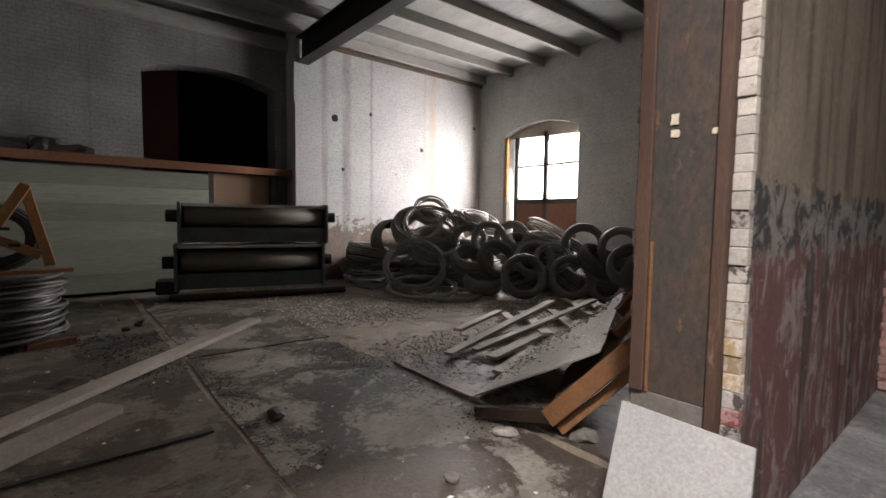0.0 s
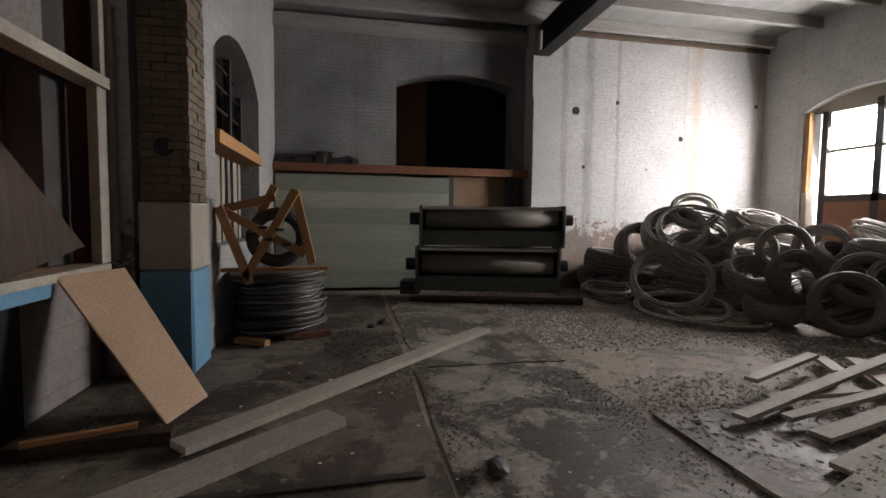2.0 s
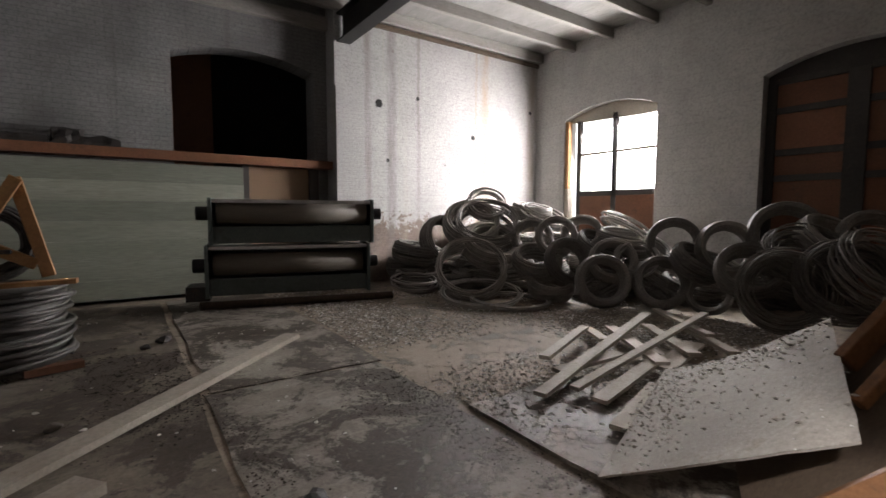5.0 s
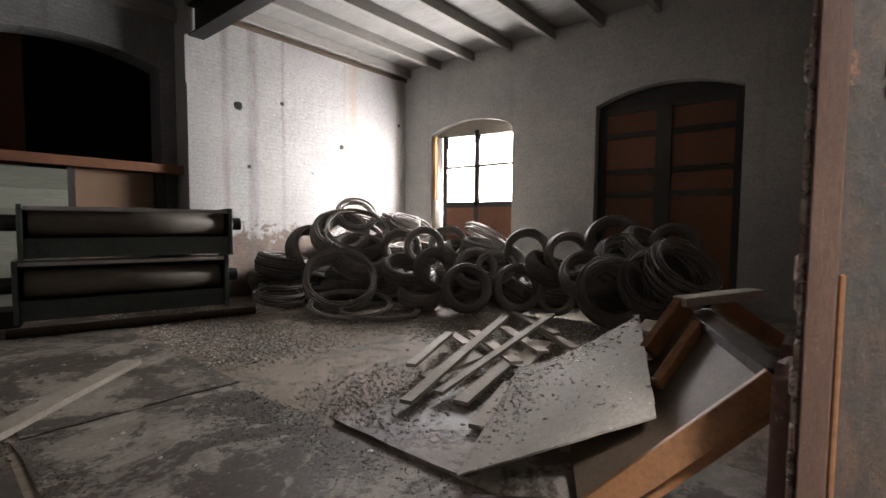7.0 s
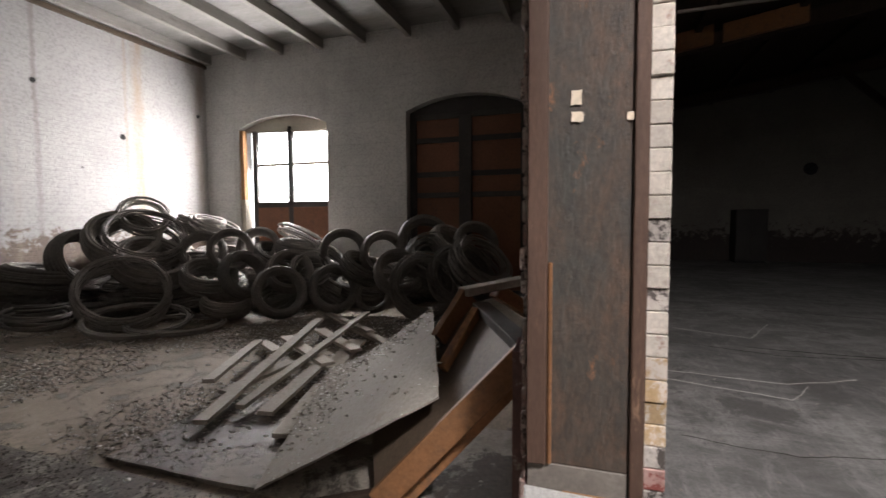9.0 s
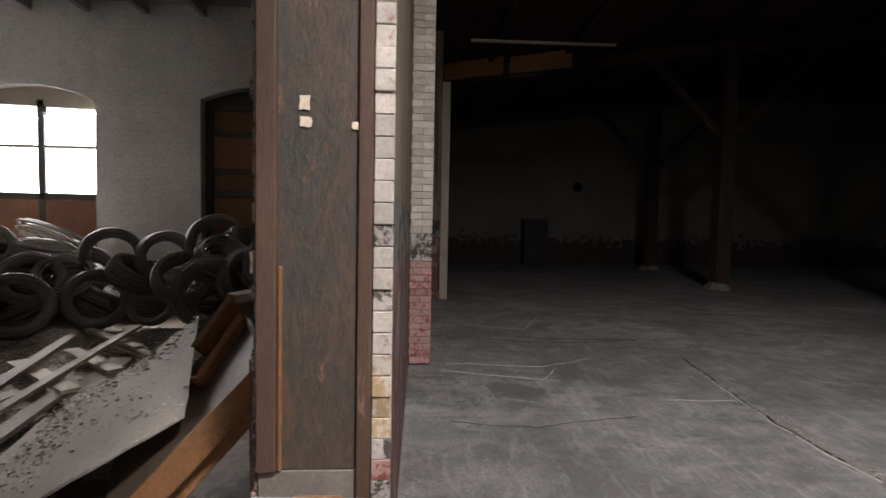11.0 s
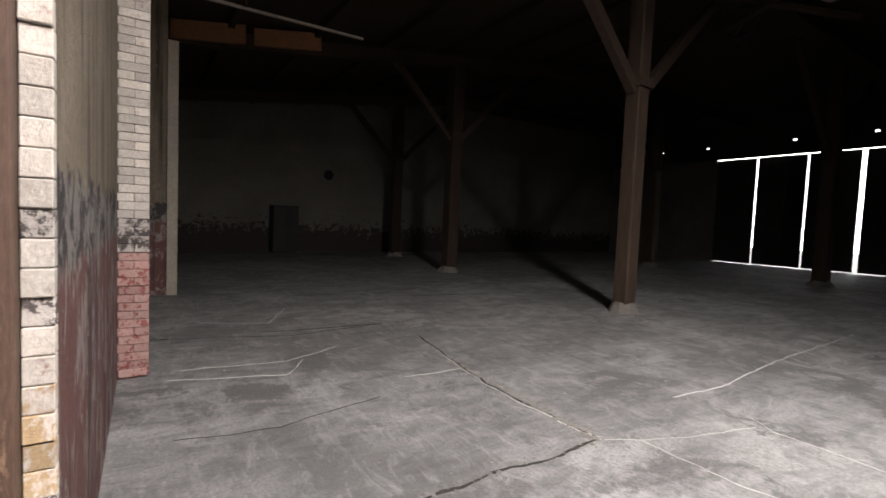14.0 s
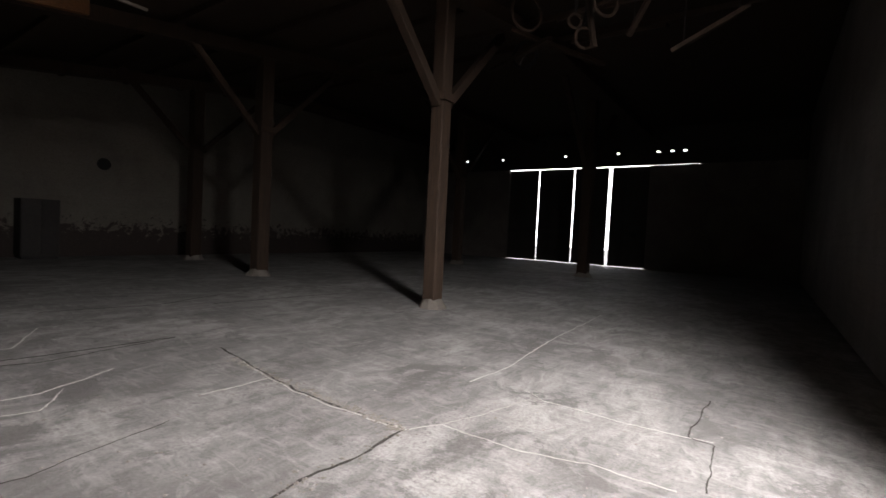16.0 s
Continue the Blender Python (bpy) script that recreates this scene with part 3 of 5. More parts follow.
# ---- the things ----
def coil_mesh(name, R, radial, width, strands, wire, loose, seed, material):
    """One long wire wound round and round into a fat ring; radial and width are the half sizes of its bundle."""
    rng = random.Random(seed)
    ph = [rng.uniform(0, 6.28) for _ in range(8)]
    bm, pts, n = bmesh.new(), [], 30
    for k in range(strands * n):
        s = k / n
        th, a = 2 * math.pi * s, 2 * math.pi * s / strands * 3.03
        j = 1 + loose * (math.sin(s * 2.9 + ph[0]) + 0.6 * math.sin(s * 5.3 + ph[1]))
        r = R + radial * j * math.cos(a) + loose * 0.12 * R * math.sin(2 * th + s * 0.7 + ph[2])
        z = width * j * math.sin(a) + loose * 0.25 * R * math.sin(th + s * 1.3 + ph[3])
        pts.append((r * math.cos(th) + loose * 0.1 * R * math.sin(s * 1.7 + ph[4]), r * math.sin(th) + loose * 0.1 * R * math.sin(s * 2.3 + ph[5]), z))
    tube_bm(bm, pts, wire, 5, False)
    return mesh_of(name, bm, material, True)


COILS = [
    coil_mesh("thick_coil", 0.33, 0.052, 0.125, 40, 0.0145, 0.07, 1, WIRE),
    coil_mesh("open_coil", 0.52, 0.035, 0.17, 20, 0.011, 0.13, 2, WIRE),
    coil_mesh("black_coil", 0.34, 0.055, 0.135, 40, 0.0155, 0.05, 3, RUBBER),
    coil_mesh("thin_coil", 0.33, 0.05, 0.07, 15, 0.014, 0.1, 4, WIRE_PALE),
    coil_mesh("great_coil", 0.66, 0.12, 0.26, 34, 0.017, 0.26, 5, RUBBER),
    coil_mesh("loose_loop", 0.56, 0.03, 0.012, 5, 0.015, 0.12, 6, WIRE_PALE),
]
COIL_WORDS = ["thick coil of dusty steel wire in a heap", "open coil of pale wire in a heap", "thick coil of black dusty cable in a heap",
              "thin coil of pale wire in a heap", "large coil of heavy black cable in a heap", "loose loops of pale cable lying on the floor"]


def coil(kind, x, y, z, tilt, turn, size=1.0):
    """A wire coil with its middle at (x, y, z), tipped by tilt degrees towards its heading turn."""
    ob = new("wire_coil", COILS[kind])
    ob.matrix_world = pose(x, y, z, 0, 0, turn) @ pose(0, 0, 0, tilt) @ Matrix.Diagonal((size, size, size, 1))
    return tagged(ob, COIL_WORDS[kind], "wire coil", "heap of wire coils", "")


coil(5, 4.7, 6.82, 0.15, 10, -35, 1.05)
coil(5, 5.0, 6.5, 0.05, 2, 30, 1.0)
coil(1, 4.85, 7.25, 0.44, 48, -35, 1.00)
coil(0, 5.70, 6.34, 0.22, 16, -30, 0.90)
coil(2, 5.80, 5.49, 0.40, 72, -40, 0.92)
coil(2, 6.35, 4.95, 0.40, 74, -48, 0.91)
coil(0, 6.58, 4.42, 0.30, 70, -75, 0.72)
coil(2, 5.05, 9.08, 0.32, 15, 0, 1.25)
coil(2, 4.80, 8.81, 0.60, 10, 40, 1.15)
coil(3, 4.40, 8.26, 0.15, 8, 10, 1.07)
coil(2, 5.21, 8.54, 0.84, 70, 0, 1.15)
coil(0, 5.50, 8.07, 1.13, 45, -30, 1.33)
coil(3, 5.84, 8.05, 1.50, 52, -30, 0.98)
coil(1, 5.59, 7.74, 1.14, 40, -30, 0.99)
coil(0, 5.52, 7.54, 0.78, 35, -20, 1.33)
coil(0, 6.07, 6.58, 0.97, 75, -45, 0.85)
coil(2, 6.02, 7.07, 0.92, 65, -50, 0.86)
coil(2, 5.72, 6.66, 0.58, 25, -30, 0.98)
coil(2, 5.88, 6.18, 0.62, 65, -20, 0.89)
coil(0, 6.57, 7.65, 1.36, 12, 0, 0.99)
coil(3, 6.50, 7.30, 1.32, 25, 10, 1.05)
coil(0, 6.56, 6.47, 0.99, 60, -60, 0.87)
coil(3, 7.19, 6.11, 1.15, 28, 60, 1.08)
coil(2, 6.94, 5.94, 0.89, 12, 0, 1.09)
coil(0, 6.28, 5.67, 0.64, 60, -50, 0.89)
coil(3, 6.37, 5.36, 0.69, 50, -60, 0.82)
coil(2, 6.79, 5.04, 0.92, 75, -60, 0.91)
coil(0, 6.89, 4.38, 0.88, 72, -50, 0.95)
coil(2, 6.57, 4.60, 0.69, 35, 0, 0.84)
coil(2, 6.56, 6.13, 0.78, 30, 0, 1.01)
coil(4, 6.18, 3.45, 0.51, 72, -68, 0.58)
coil(4, 6.32, 2.99, 0.65, 64, -62, 0.55)
coil(4, 6.61, 3.42, 0.82, 40, -45, 0.58)
coil(2, 7.21, 3.83, 1.08, 72, -65, 1.04)
coil(0, 7.05, 3.33, 1.04, 40, -20, 0.95)
coil(2, 6.25, 3.84, 0.68, 50, -60, 0.88)
coil(4, 6.38, 2.73, 0.79, 45, -30, 0.56)
coil(2, 7.14, 2.98, 1.06, 60, -60, 0.84)
coil(2, 6.87, 7.39, 0.71, 29, 332, 0.96)
coil(2, 6.30, 8.80, 0.16, 6, 133, 1.17)
coil(0, 7.77, 4.93, 0.14, 24, 45, 0.95)
coil(0, 5.39, 9.08, 0.27, 38, 194, 1.12)
coil(2, 5.35, 8.79, 0.20, 38, 137, 0.96)
coil(2, 6.11, 8.75, 0.17, 12, 217, 0.95)
coil(2, 5.73, 7.93, 0.31, 7, 170, 0.99)
coil(2, 5.54, 8.77, 0.29, 16, 197, 1.05)
coil(2, 5.97, 8.09, 0.14, 7, 343, 1.00)
coil(2, 7.36, 8.71, 0.37, 14, 188, 1.14)
coil(0, 7.51, 8.22, 0.44, 39, 75, 1.08)
coil(2, 5.72, 7.79, 0.15, 27, 358, 0.99)
coil(2, 4.78, 9.11, 0.33, 1, 266, 1.04)
coil(2, 5.13, 9.05, 0.13, 19, 301, 0.98)
coil(2, 7.27, 8.85, 0.77, 16, 60, 1.04)
coil(2, 5.12, 8.65, 0.32, 39, 163, 1.07)
coil(2, 7.26, 5.55, 0.20, 36, 40, 1.16)
coil(0, 8.02, 8.27, 0.19, 10, 281, 1.17)
coil(2, 5.92, 7.70, 0.32, 26, 273, 1.04)
coil(2, 6.37, 7.59, 0.45, 38, 122, 0.99)
coil(2, 7.71, 5.52, 0.24, 10, 103, 1.08)
coil(0, 8.02, 5.06, 0.43, 27, 351, 1.19)
coil(2, 5.21, 8.06, 0.14, 3, 241, 1.05)
coil(2, 6.85, 8.75, 0.61, 16, 224, 1.14)
coil(0, 6.92, 7.24, 0.24, 23, 224, 1.00)
coil(0, 7.22, 9.11, 0.24, 35, 39, 1.19)
coil(0, 8.08, 8.19, 0.62, 21, 347, 1.09)
coil(2, 6.47, 8.86, 0.82, 32, 150, 1.15)
coil(0, 6.66, 8.90, 0.56, 14, 321, 0.95)
coil(2, 6.90, 8.44, 0.43, 39, 177, 1.07)
coil(2, 6.77, 7.39, 0.41, 16, 114, 1.20)
coil(2, 5.67, 7.67, 0.12, 21, 98, 1.18)
coil(2, 8.21, 4.25, 0.27, 20, 310, 1.17)
coil(2, 7.18, 6.50, 0.36, 18, 129, 1.14)
coil(2, 7.95, 8.42, 0.26, 17, 290, 1.10)
coil(2, 7.11, 8.87, 0.47, 36, 138, 1.05)
coil(0, 5.68, 8.01, 0.20, 0, 280, 1.10)
coil(2, 7.14, 8.42, 0.51, 17, 194, 0.96)
coil(2, 8.04, 4.53, 0.29, 39, 252, 0.96)
coil(2, 6.96, 8.87, 0.77, 39, 254, 1.06)
coil(2, 7.01, 7.42, 0.16, 23, 267, 1.17)
coil(2, 6.39, 8.77, 0.79, 5, 106, 1.09)
coil(0, 8.04, 6.05, 0.31, 22, 91, 1.14)
coil(0, 7.20, 6.79, 0.45, 1, 310, 1.08)
coil(0, 6.29, 8.94, 0.70, 1, 261, 0.96)
coil(2, 5.15, 8.86, 0.38, 29, 30, 1.18)
coil(2, 8.00, 7.14, 0.40, 28, 128, 1.02)
coil(2, 6.90, 8.93, 0.50, 23, 206, 1.14)
coil(0, 6.36, 7.52, 0.30, 12, 336, 1.18)
coil(2, 7.77, 5.49, 0.22, 11, 58, 1.02)
coil(2, 4.72, 8.67, 0.14, 2, 7, 1.06)
coil(2, 7.21, 6.22, 0.15, 16, 350, 1.04)
coil(2, 8.03, 6.72, 0.65, 10, 166, 1.06)
coil(0, 7.66, 6.16, 0.53, 9, 289, 0.97)
coil(2, 6.32, 6.98, 0.13, 15, 21, 1.01)
coil(2, 6.58, 8.65, 0.18, 29, 224, 1.06)
coil(0, 7.40, 5.86, 0.36, 36, 110, 1.06)
coil(2, 7.35, 6.09, 0.38, 30, 206, 1.06)
coil(0, 7.58, 6.79, 0.65, 28, 96, 1.15)
coil(0, 7.39, 6.10, 0.17, 38, 297, 1.06)
coil(0, 5.54, 8.86, 0.24, 17, 130, 1.03)
coil(0, 7.62, 7.29, 0.32, 24, 227, 0.99)
coil(2, 7.39, 5.24, 0.13, 12, 329, 1.07)
coil(2, 7.40, 8.75, 0.47, 19, 0, 0.98)
coil(0, 7.70, 7.00, 0.83, 1, 207, 1.07)
coil(0, 7.82, 4.95, 0.16, 32, 109, 1.08)
coil(2, 7.39, 7.70, 0.38, 9, 353, 1.16)
coil(2, 7.70, 6.53, 0.37, 5, 85, 1.05)
coil(2, 7.96, 7.78, 0.47, 18, 192, 0.97)
coil(0, 6.87, 7.89, 0.35, 1, 112, 1.05)
coil(2, 6.34, 7.12, 0.24, 31, 208, 1.18)
coil(2, 7.42, 6.47, 0.35, 38, 5, 1.18)
coil(2, 4.92, 8.93, 0.34, 27, 301, 1.13)
coil(0, 6.49, 8.47, 0.37, 31, 152, 1.19)
coil(0, 7.34, 5.90, 0.41, 24, 139, 0.98)
coil(2, 7.11, 6.07, 0.39, 9, 36, 1.02)
coil(0, 7.51, 7.78, 0.78, 6, 227, 1.14)
coil(2, 6.67, 8.01, 0.65, 16, 153, 1.08)
coil(2, 7.90, 4.32, 0.12, 35, 119, 1.06)
coil(2, 6.63, 6.14, 0.13, 23, 232, 1.12)
coil(0, 6.37, 8.04, 0.32, 34, 232, 1.18)
coil(0, 7.67, 5.54, 0.12, 26, 40, 1.03)
coil(2, 5.94, 7.52, 0.29, 29, 293, 1.15)
coil(2, 7.20, 8.67, 0.58, 38, 37, 0.98)
coil(0, 7.08, 7.40, 0.30, 37, 167, 0.95)
coil(0, 8.18, 8.93, 0.62, 19, 346, 1.19)
coil(2, 5.89, 7.36, 0.18, 11, 179, 1.12)
coil(2, 7.48, 6.23, 0.33, 37, 22, 1.06)
coil(2, 5.40, 9.10, 0.47, 2, 97, 0.97)
coil(2, 6.34, 9.09, 0.74, 34, 88, 1.06)
coil(2, 6.65, 8.90, 0.18, 38, 69, 1.15)
coil(2, 8.09, 6.39, 0.46, 0, 57, 1.14)
coil(2, 6.43, 8.22, 0.58, 25, 12, 0.96)
coil(2, 7.41, 5.09, 0.18, 15, 359, 1.14)
coil(0, 7.45, 5.15, 0.23, 8, 151, 1.02)
coil(0, 7.88, 8.40, 0.59, 29, 177, 1.03)
coil(2, 5.67, 8.47, 0.36, 11, 38, 1.05)
coil(2, 5.71, 8.55, 0.40, 38, 86, 1.09)
coil(0, 6.36, 7.14, 0.12, 8, 83, 1.13)
coil(0, 7.13, 8.39, 0.53, 17, 36, 0.98)
coil(2, 7.91, 6.18, 0.62, 37, 341, 1.20)
coil(2, 6.24, 7.35, 0.31, 3, 184, 1.15)
coil(2, 7.83, 4.82, 0.17, 11, 282, 1.14)
coil(2, 5.56, 8.00, 0.17, 6, 284, 1.13)
coil(0, 6.76, 8.33, 0.55, 22, 324, 1.04)
coil(2, 7.13, 6.48, 0.49, 1, 211, 0.98)
coil(2, 7.23, 6.48, 0.40, 21, 250, 1.13)
coil(0, 7.23, 6.34, 0.15, 18, 233, 1.17)
coil(0, 6.95, 8.11, 0.42, 12, 163, 1.02)
coil(2, 7.81, 4.46, 0.15, 18, 55, 1.00)
coil(0, 5.56, 8.83, 0.35, 6, 357, 1.11)

# two-roller machine
mach = thing("roller_machine", pose(2.4, 8.55, 0, 0, 0, -14), "dark green machine of two stacked long rollers", "machine")


def roller_unit(z, h, dx):
    box("trough", -1.1 + dx, -0.22, z, 1.1 + dx, 0.2, z + 0.24, MACHINE, mach)
    box("top_plate", -1.12 + dx, -0.25, z + h - 0.05, 1.12 + dx, 0.22, z + h, SILVER, mach, "bright steel top edge")
    box("back_plate", -1.1 + dx, 0.16, z + 0.24, 1.1 + dx, 0.2, z + h - 0.05, MACHINE, mach)
    for s in (-1.15, 1.1):
        box("end_plate", s + dx, -0.3, z - 0.02, s + 0.05 + dx, 0.24, z + h + 0.02, MACHINE, mach)
    bm = bmesh.new()
    bmesh.ops.create_cone(bm, cap_ends=True, segments=40, radius1=0.17, radius2=0.17, depth=2.1, matrix=pose(dx, -0.08, z + 0.24 + 0.19, 0, 90))
    part("roller", bm, ROLLER, mach, "long brown roller", True)
    for s, r in ((-1.24, 0.1), (1.22, 0.09)):
        bm = bmesh.new()
        bmesh.ops.create_cone(bm, cap_ends=True, segments=14, radius1=r, radius2=r, depth=0.16, matrix=pose(s + dx, -0.08, z + 0.42, 0, 90))
        part("gear", bm, STEEL, mach, "black bearing and gear", bevel=0.01)


roller_unit(0.16, 0.7, 0.0)
roller_unit(0.9, 0.62, 0.06)
box("foot", -1.4, -0.25, 0.1, -1.1, 0.2, 0.3, STEEL, mach)
pipe = thing("steel_pipe", pose(2.45, 8.18, 0.055, 0, 0, -14), "rusty brown pipe lying on the floor", "pipe")
bm = bmesh.new()
bmesh.ops.create_cone(bm, cap_ends=True, segments=20, radius1=0.055, radius2=0.055, depth=2.7, matrix=pose(0, 0, 0, 0, 90))
part("tube", bm, TIMBER_OLD, pipe, smooth=False)

# green boarding and the shelf board over it
green = thing("green_boarding", pose(0, YL, 0), "faded green painted boarding against the wall", "boarding")
for k in range(7):
    box("board", -1.1, -0.24, 0.05 + 0.29 * k, 2.0, -0.2, 0.05 + 0.29 * k + 0.287, GREEN, green, bevel=0.002)
shelf = thing("shelf_board", pose(0, YL, 2.13), "red-brown timber ledge board along the wall", "ledge")
box("plank", -1.12, -0.3, 0.0, 3.54, 0.0, 0.14, TIMBER_RED, shelf)
hatch = thing("hatch_board", pose(0, YL, 0), "orange-brown board closing the gap under the ledge", "board")
box("board", 2.1, -0.08, 0.05, 3.15, -0.02, 2.12, HARDBOARD, hatch)
box("post", 2.0, -0.2, 0.05, 2.1, -0.05, 2.12, DARKWOOD, hatch)
box("post", 3.15, -0.2, 0.05, 3.3, -0.05, 2.12, DARKWOOD, hatch)
# window and doors of the east wall
win = tagged(new("window_1"), "arched window with bright panes over rust-red boards", "window", "", "structure")
XF = XR + 0.16
bm = bmesh.new()
prism_bm(bm, [(6.5, 3.42), *arch(6.5, 8.72, 3.42, 3.66), (8.72, 3.38), (6.5, 3.3)], "x", XF, XF + 0.08)
part("head_board", bm, CREAM, win)
for nm, y0, y1, z0, z1, mt in (("stile", 8.38, 8.5, 0, 3.4, DARKWOOD), ("mullion", 7.46, 7.58, 0, 3.45, DARKWOOD), ("stile", 6.5, 6.56, 0, 3.4, DARKWOOD),
                               ("rail", 6.56, 8.38, 1.72, 1.84, DARKWOOD), ("glazing_bar", 6.56, 8.38, 2.62, 2.67, CREAM),
                               ("panel", 6.56, 7.46, 0, 1.72, TIMBER_RED), ("panel", 7.58, 8.38, 0, 1.72, TIMBER_RED)):
    box(nm, XF, y0, z0, XF + 0.07, y1, z1, mt, win)
box("orange_jamb", XR + 0.02, 8.62, 1.9, XR + 0.14, 8.71, 3.4, TIMBER_FRESH, win, "orange pine jamb")
box("jamb_post", XR + 0.02, 8.6, 0, XR + 0.2, 8.71, 1.9, CREAM, win)
for y0, y1, z0, z1 in ((6.56, 7.46, 1.84, 2.62), (7.58, 8.38, 1.84, 2.62), (6.56, 7.46, 2.67, 3.36), (7.58, 8.38, 2.67, 3.36)):
    p = box("pane", XF + 0.03, y0, z0, XF + 0.036, y1, z1, GLASS, win, bevel=0)
    p.visible_shadow = False
dd = tagged(new("door_1"), "closed dark double door with red-brown panels under an arch", "door", "", "structure")
bm = bmesh.new()
prism_bm(bm, [(2.45, 3.4), (2.45, 3.5), *arch(2.45, 4.75, 3.5, 3.74)[1:-1], (4.75, 3.5), (4.75, 3.4)], "x", XR + 0.2, XR + 0.28)
part("head_board", bm, DARKWOOD, dd)
for y0, y1 in ((4.62, 4.75), (3.5, 3.75), (2.45, 2.58)):
    box("stile", XR + 0.18, y0, 0, XR + 0.28, y1, 3.4, DARKWOOD, dd)
for y0, y1 in ((2.58, 3.5), (3.75, 4.62)):
    for z0, z1 in ((0.1, 1.85), (1.95, 2.25), (2.35, 2.9), (3.0, 3.35)):
        box("panel", XR + 0.22, y0, z0, XR + 0.26, y1, z1, TIMBER_RED, dd)
    for z in (1.85, 2.25, 2.9, 3.35, 0.0):
        box("rail", XR + 0.19, y0, z, XR + 0.27, y1, z + 0.1, DARKWOOD, dd)

# hall posts with braces and the sloping roof beams
def roof_z(y):
    return 4.55 + 0.138 * (1.3 - max(y, -11.0))


def hall_post(x, y, w):
    p = thing("timber_post", pose(x, y, 0), "old brown timber post with knee braces on a concrete foot", "post", "posts of the hall")
    top = roof_z(y) - 0.02
    box("shaft", -w / 2, -w / 2, 0.05, w / 2, w / 2, top, TIMBER_OLD, p, bevel=0.02)
    bm = bmesh.new()
    bmesh.ops.create_cone(bm, cap_ends=True, segments=9, radius1=w * 0.98, radius2=w * 0.62, depth=0.16, matrix=pose(0, 0, 0.08, 0, 0, 22))
    for v in bm.verts:
        v.co += 0.05 * noise.noise_vector(v.co * 6 + Vector((x, y, 0)))
        v.co.z = max(v.co.z, 0)
    part("foot", bm, MORTAR, p, "crumbling concrete foot")
    for s in (-1, 1):
        length = (top - 3.65) / math.cos(radians(45)) + 0.1
        bm = bmesh.new()
        box_bm(bm, -0.08, -0.08, 0, 0.08, 0.08, length, pose(0, s * w * 0.4, 3.65, -45 * s))
        part("brace", bm, TIMBER_OLD, p, bevel=0.01)
    box("collar", -w / 2 - 0.05, -w / 2 - 0.04, 3.7, w / 2 + 0.02, w / 2 + 0.04, 3.84, TIMBER_OLD, p)
    return p


for x, y, w in ((5.31, -5.95, 0.27), (11.2, -6.3, 0.34), (16.4, -7.2, 0.36), (5.75, -15.6, 0.36), (11.3, -15.8, 0.34)):
    hall_post(x, y, w)
for x in (5.3, 11.2, 16.5):
    tb = thing("roof_beam", pose(x, 0, 0), "dark old timber beam carrying the roof", "beam", "roof beams")
    bm = bmesh.new()
    prism_bm(bm, [(0.55 if x > 9 else 0.88, roof_z(0.88)), (-11, roof_z(-11)), (-22.7, roof_z(-11)), (-22.7, roof_z(-11) + 0.3), (-11, roof_z(-11) + 0.3), (0.55 if x > 9 else 0.88, roof_z(0.88) + 0.3)], "x", -0.15, 0.15)
    part("timber", bm, TIMBER_OLD, tb)
for k in range(7):
    y = -0.6 - 1.75 * k
    pl = thing("purlin", pose(0, y, roof_z(y) + 0.3), "dark timber purlin under the roof boards", "purlin", "purlins")
    box("timber", -1.6, -0.06, 0.0, 18.6, 0.06, 0.14, TIMBER_OLD, pl)
for y0, y1 in ((0.45, -0.88), (-1.05, -2.45)):
    ob = thing("pine_board", pose(10.98, 0, 0), "orange pine board standing on the roof beam", "board", "boards on the beam")
    bm = bmesh.new()
    prism_bm(bm, [(y0, roof_z(y0) + 0.02), (y1, roof_z(y1) + 0.02), (y1, roof_z(y1) + 0.4), (y0, roof_z(y0) + 0.36)], "x", -0.05, 0.05)
    part("board", bm, CRATE_PINE, ob)

# far doors of the hall with daylight in their cracks
YD = -22.8
sbox("wall_hall_south_corner", -1.1, YD - 0.4, 0, 3.1, YD, 4.968, DARK_BRICK_Y, "dark end wall of the hall")
sbox("wall_hall_south_west", 3.1, YD - 0.4, 0, 5.2, YD, 4.955, DARK_BRICK_Y, "dark end wall of the hall")
sbox("wall_hall_south_east", 12.6, YD - 0.4, 0, 19.0, YD, 4.968, DARK_BRICK_Y, "dark end wall of the hall")
sbox("wall_hall_south_head", -1.1, YD - 0.06, 4.97, 19.0, YD, 5.55, DARKWOOD, "dark boarded wall over the sliding doors")
sbox("wall_hall_south_gable", -1.1, YD - 0.06, 5.63, 19.0, YD, 6.9, DARKWOOD, "dark boarded gable")
u = -1.1
for c in (3.76, 4.29, 4.89, 6.71, 9.4, 13.1, 15.5, 19.1):
    sbox("trim_chink_board", u, YD - 0.06, 5.55, c - 0.07, YD, 5.63, DARKWOOD, "dark board with chinks of daylight beside it", "board")
    u = c + 0.07
for x0, x1 in ((5.2, 6.98), (7.14, 8.86), (8.94, 10.82), (10.9, 12.6)):
    d = thing("sliding_door", pose(0, YD - 0.2, 0.05), "tall dark plank sliding door with daylight in the cracks", "door", "sliding doors")
    n = 5
    for k in range(n):
        w = (x1 - x0) / n
        box("plank", x0 + w * k, -0.03, 0.0, x0 + w * (k + 1) - 0.003, 0.03, 4.9, DARKWOOD, d, bevel=0)
    box("rail", x0, 0.03, 1.5, x1, 0.07, 1.7, DARKWOOD, d)
bm = bmesh.new()
box_bm(bm, -60, -60, -0.1, 70, -59.8, 30)
structure("backdrop", bm, glow, "white overcast distance", "backdrop")
bm = bmesh.new()
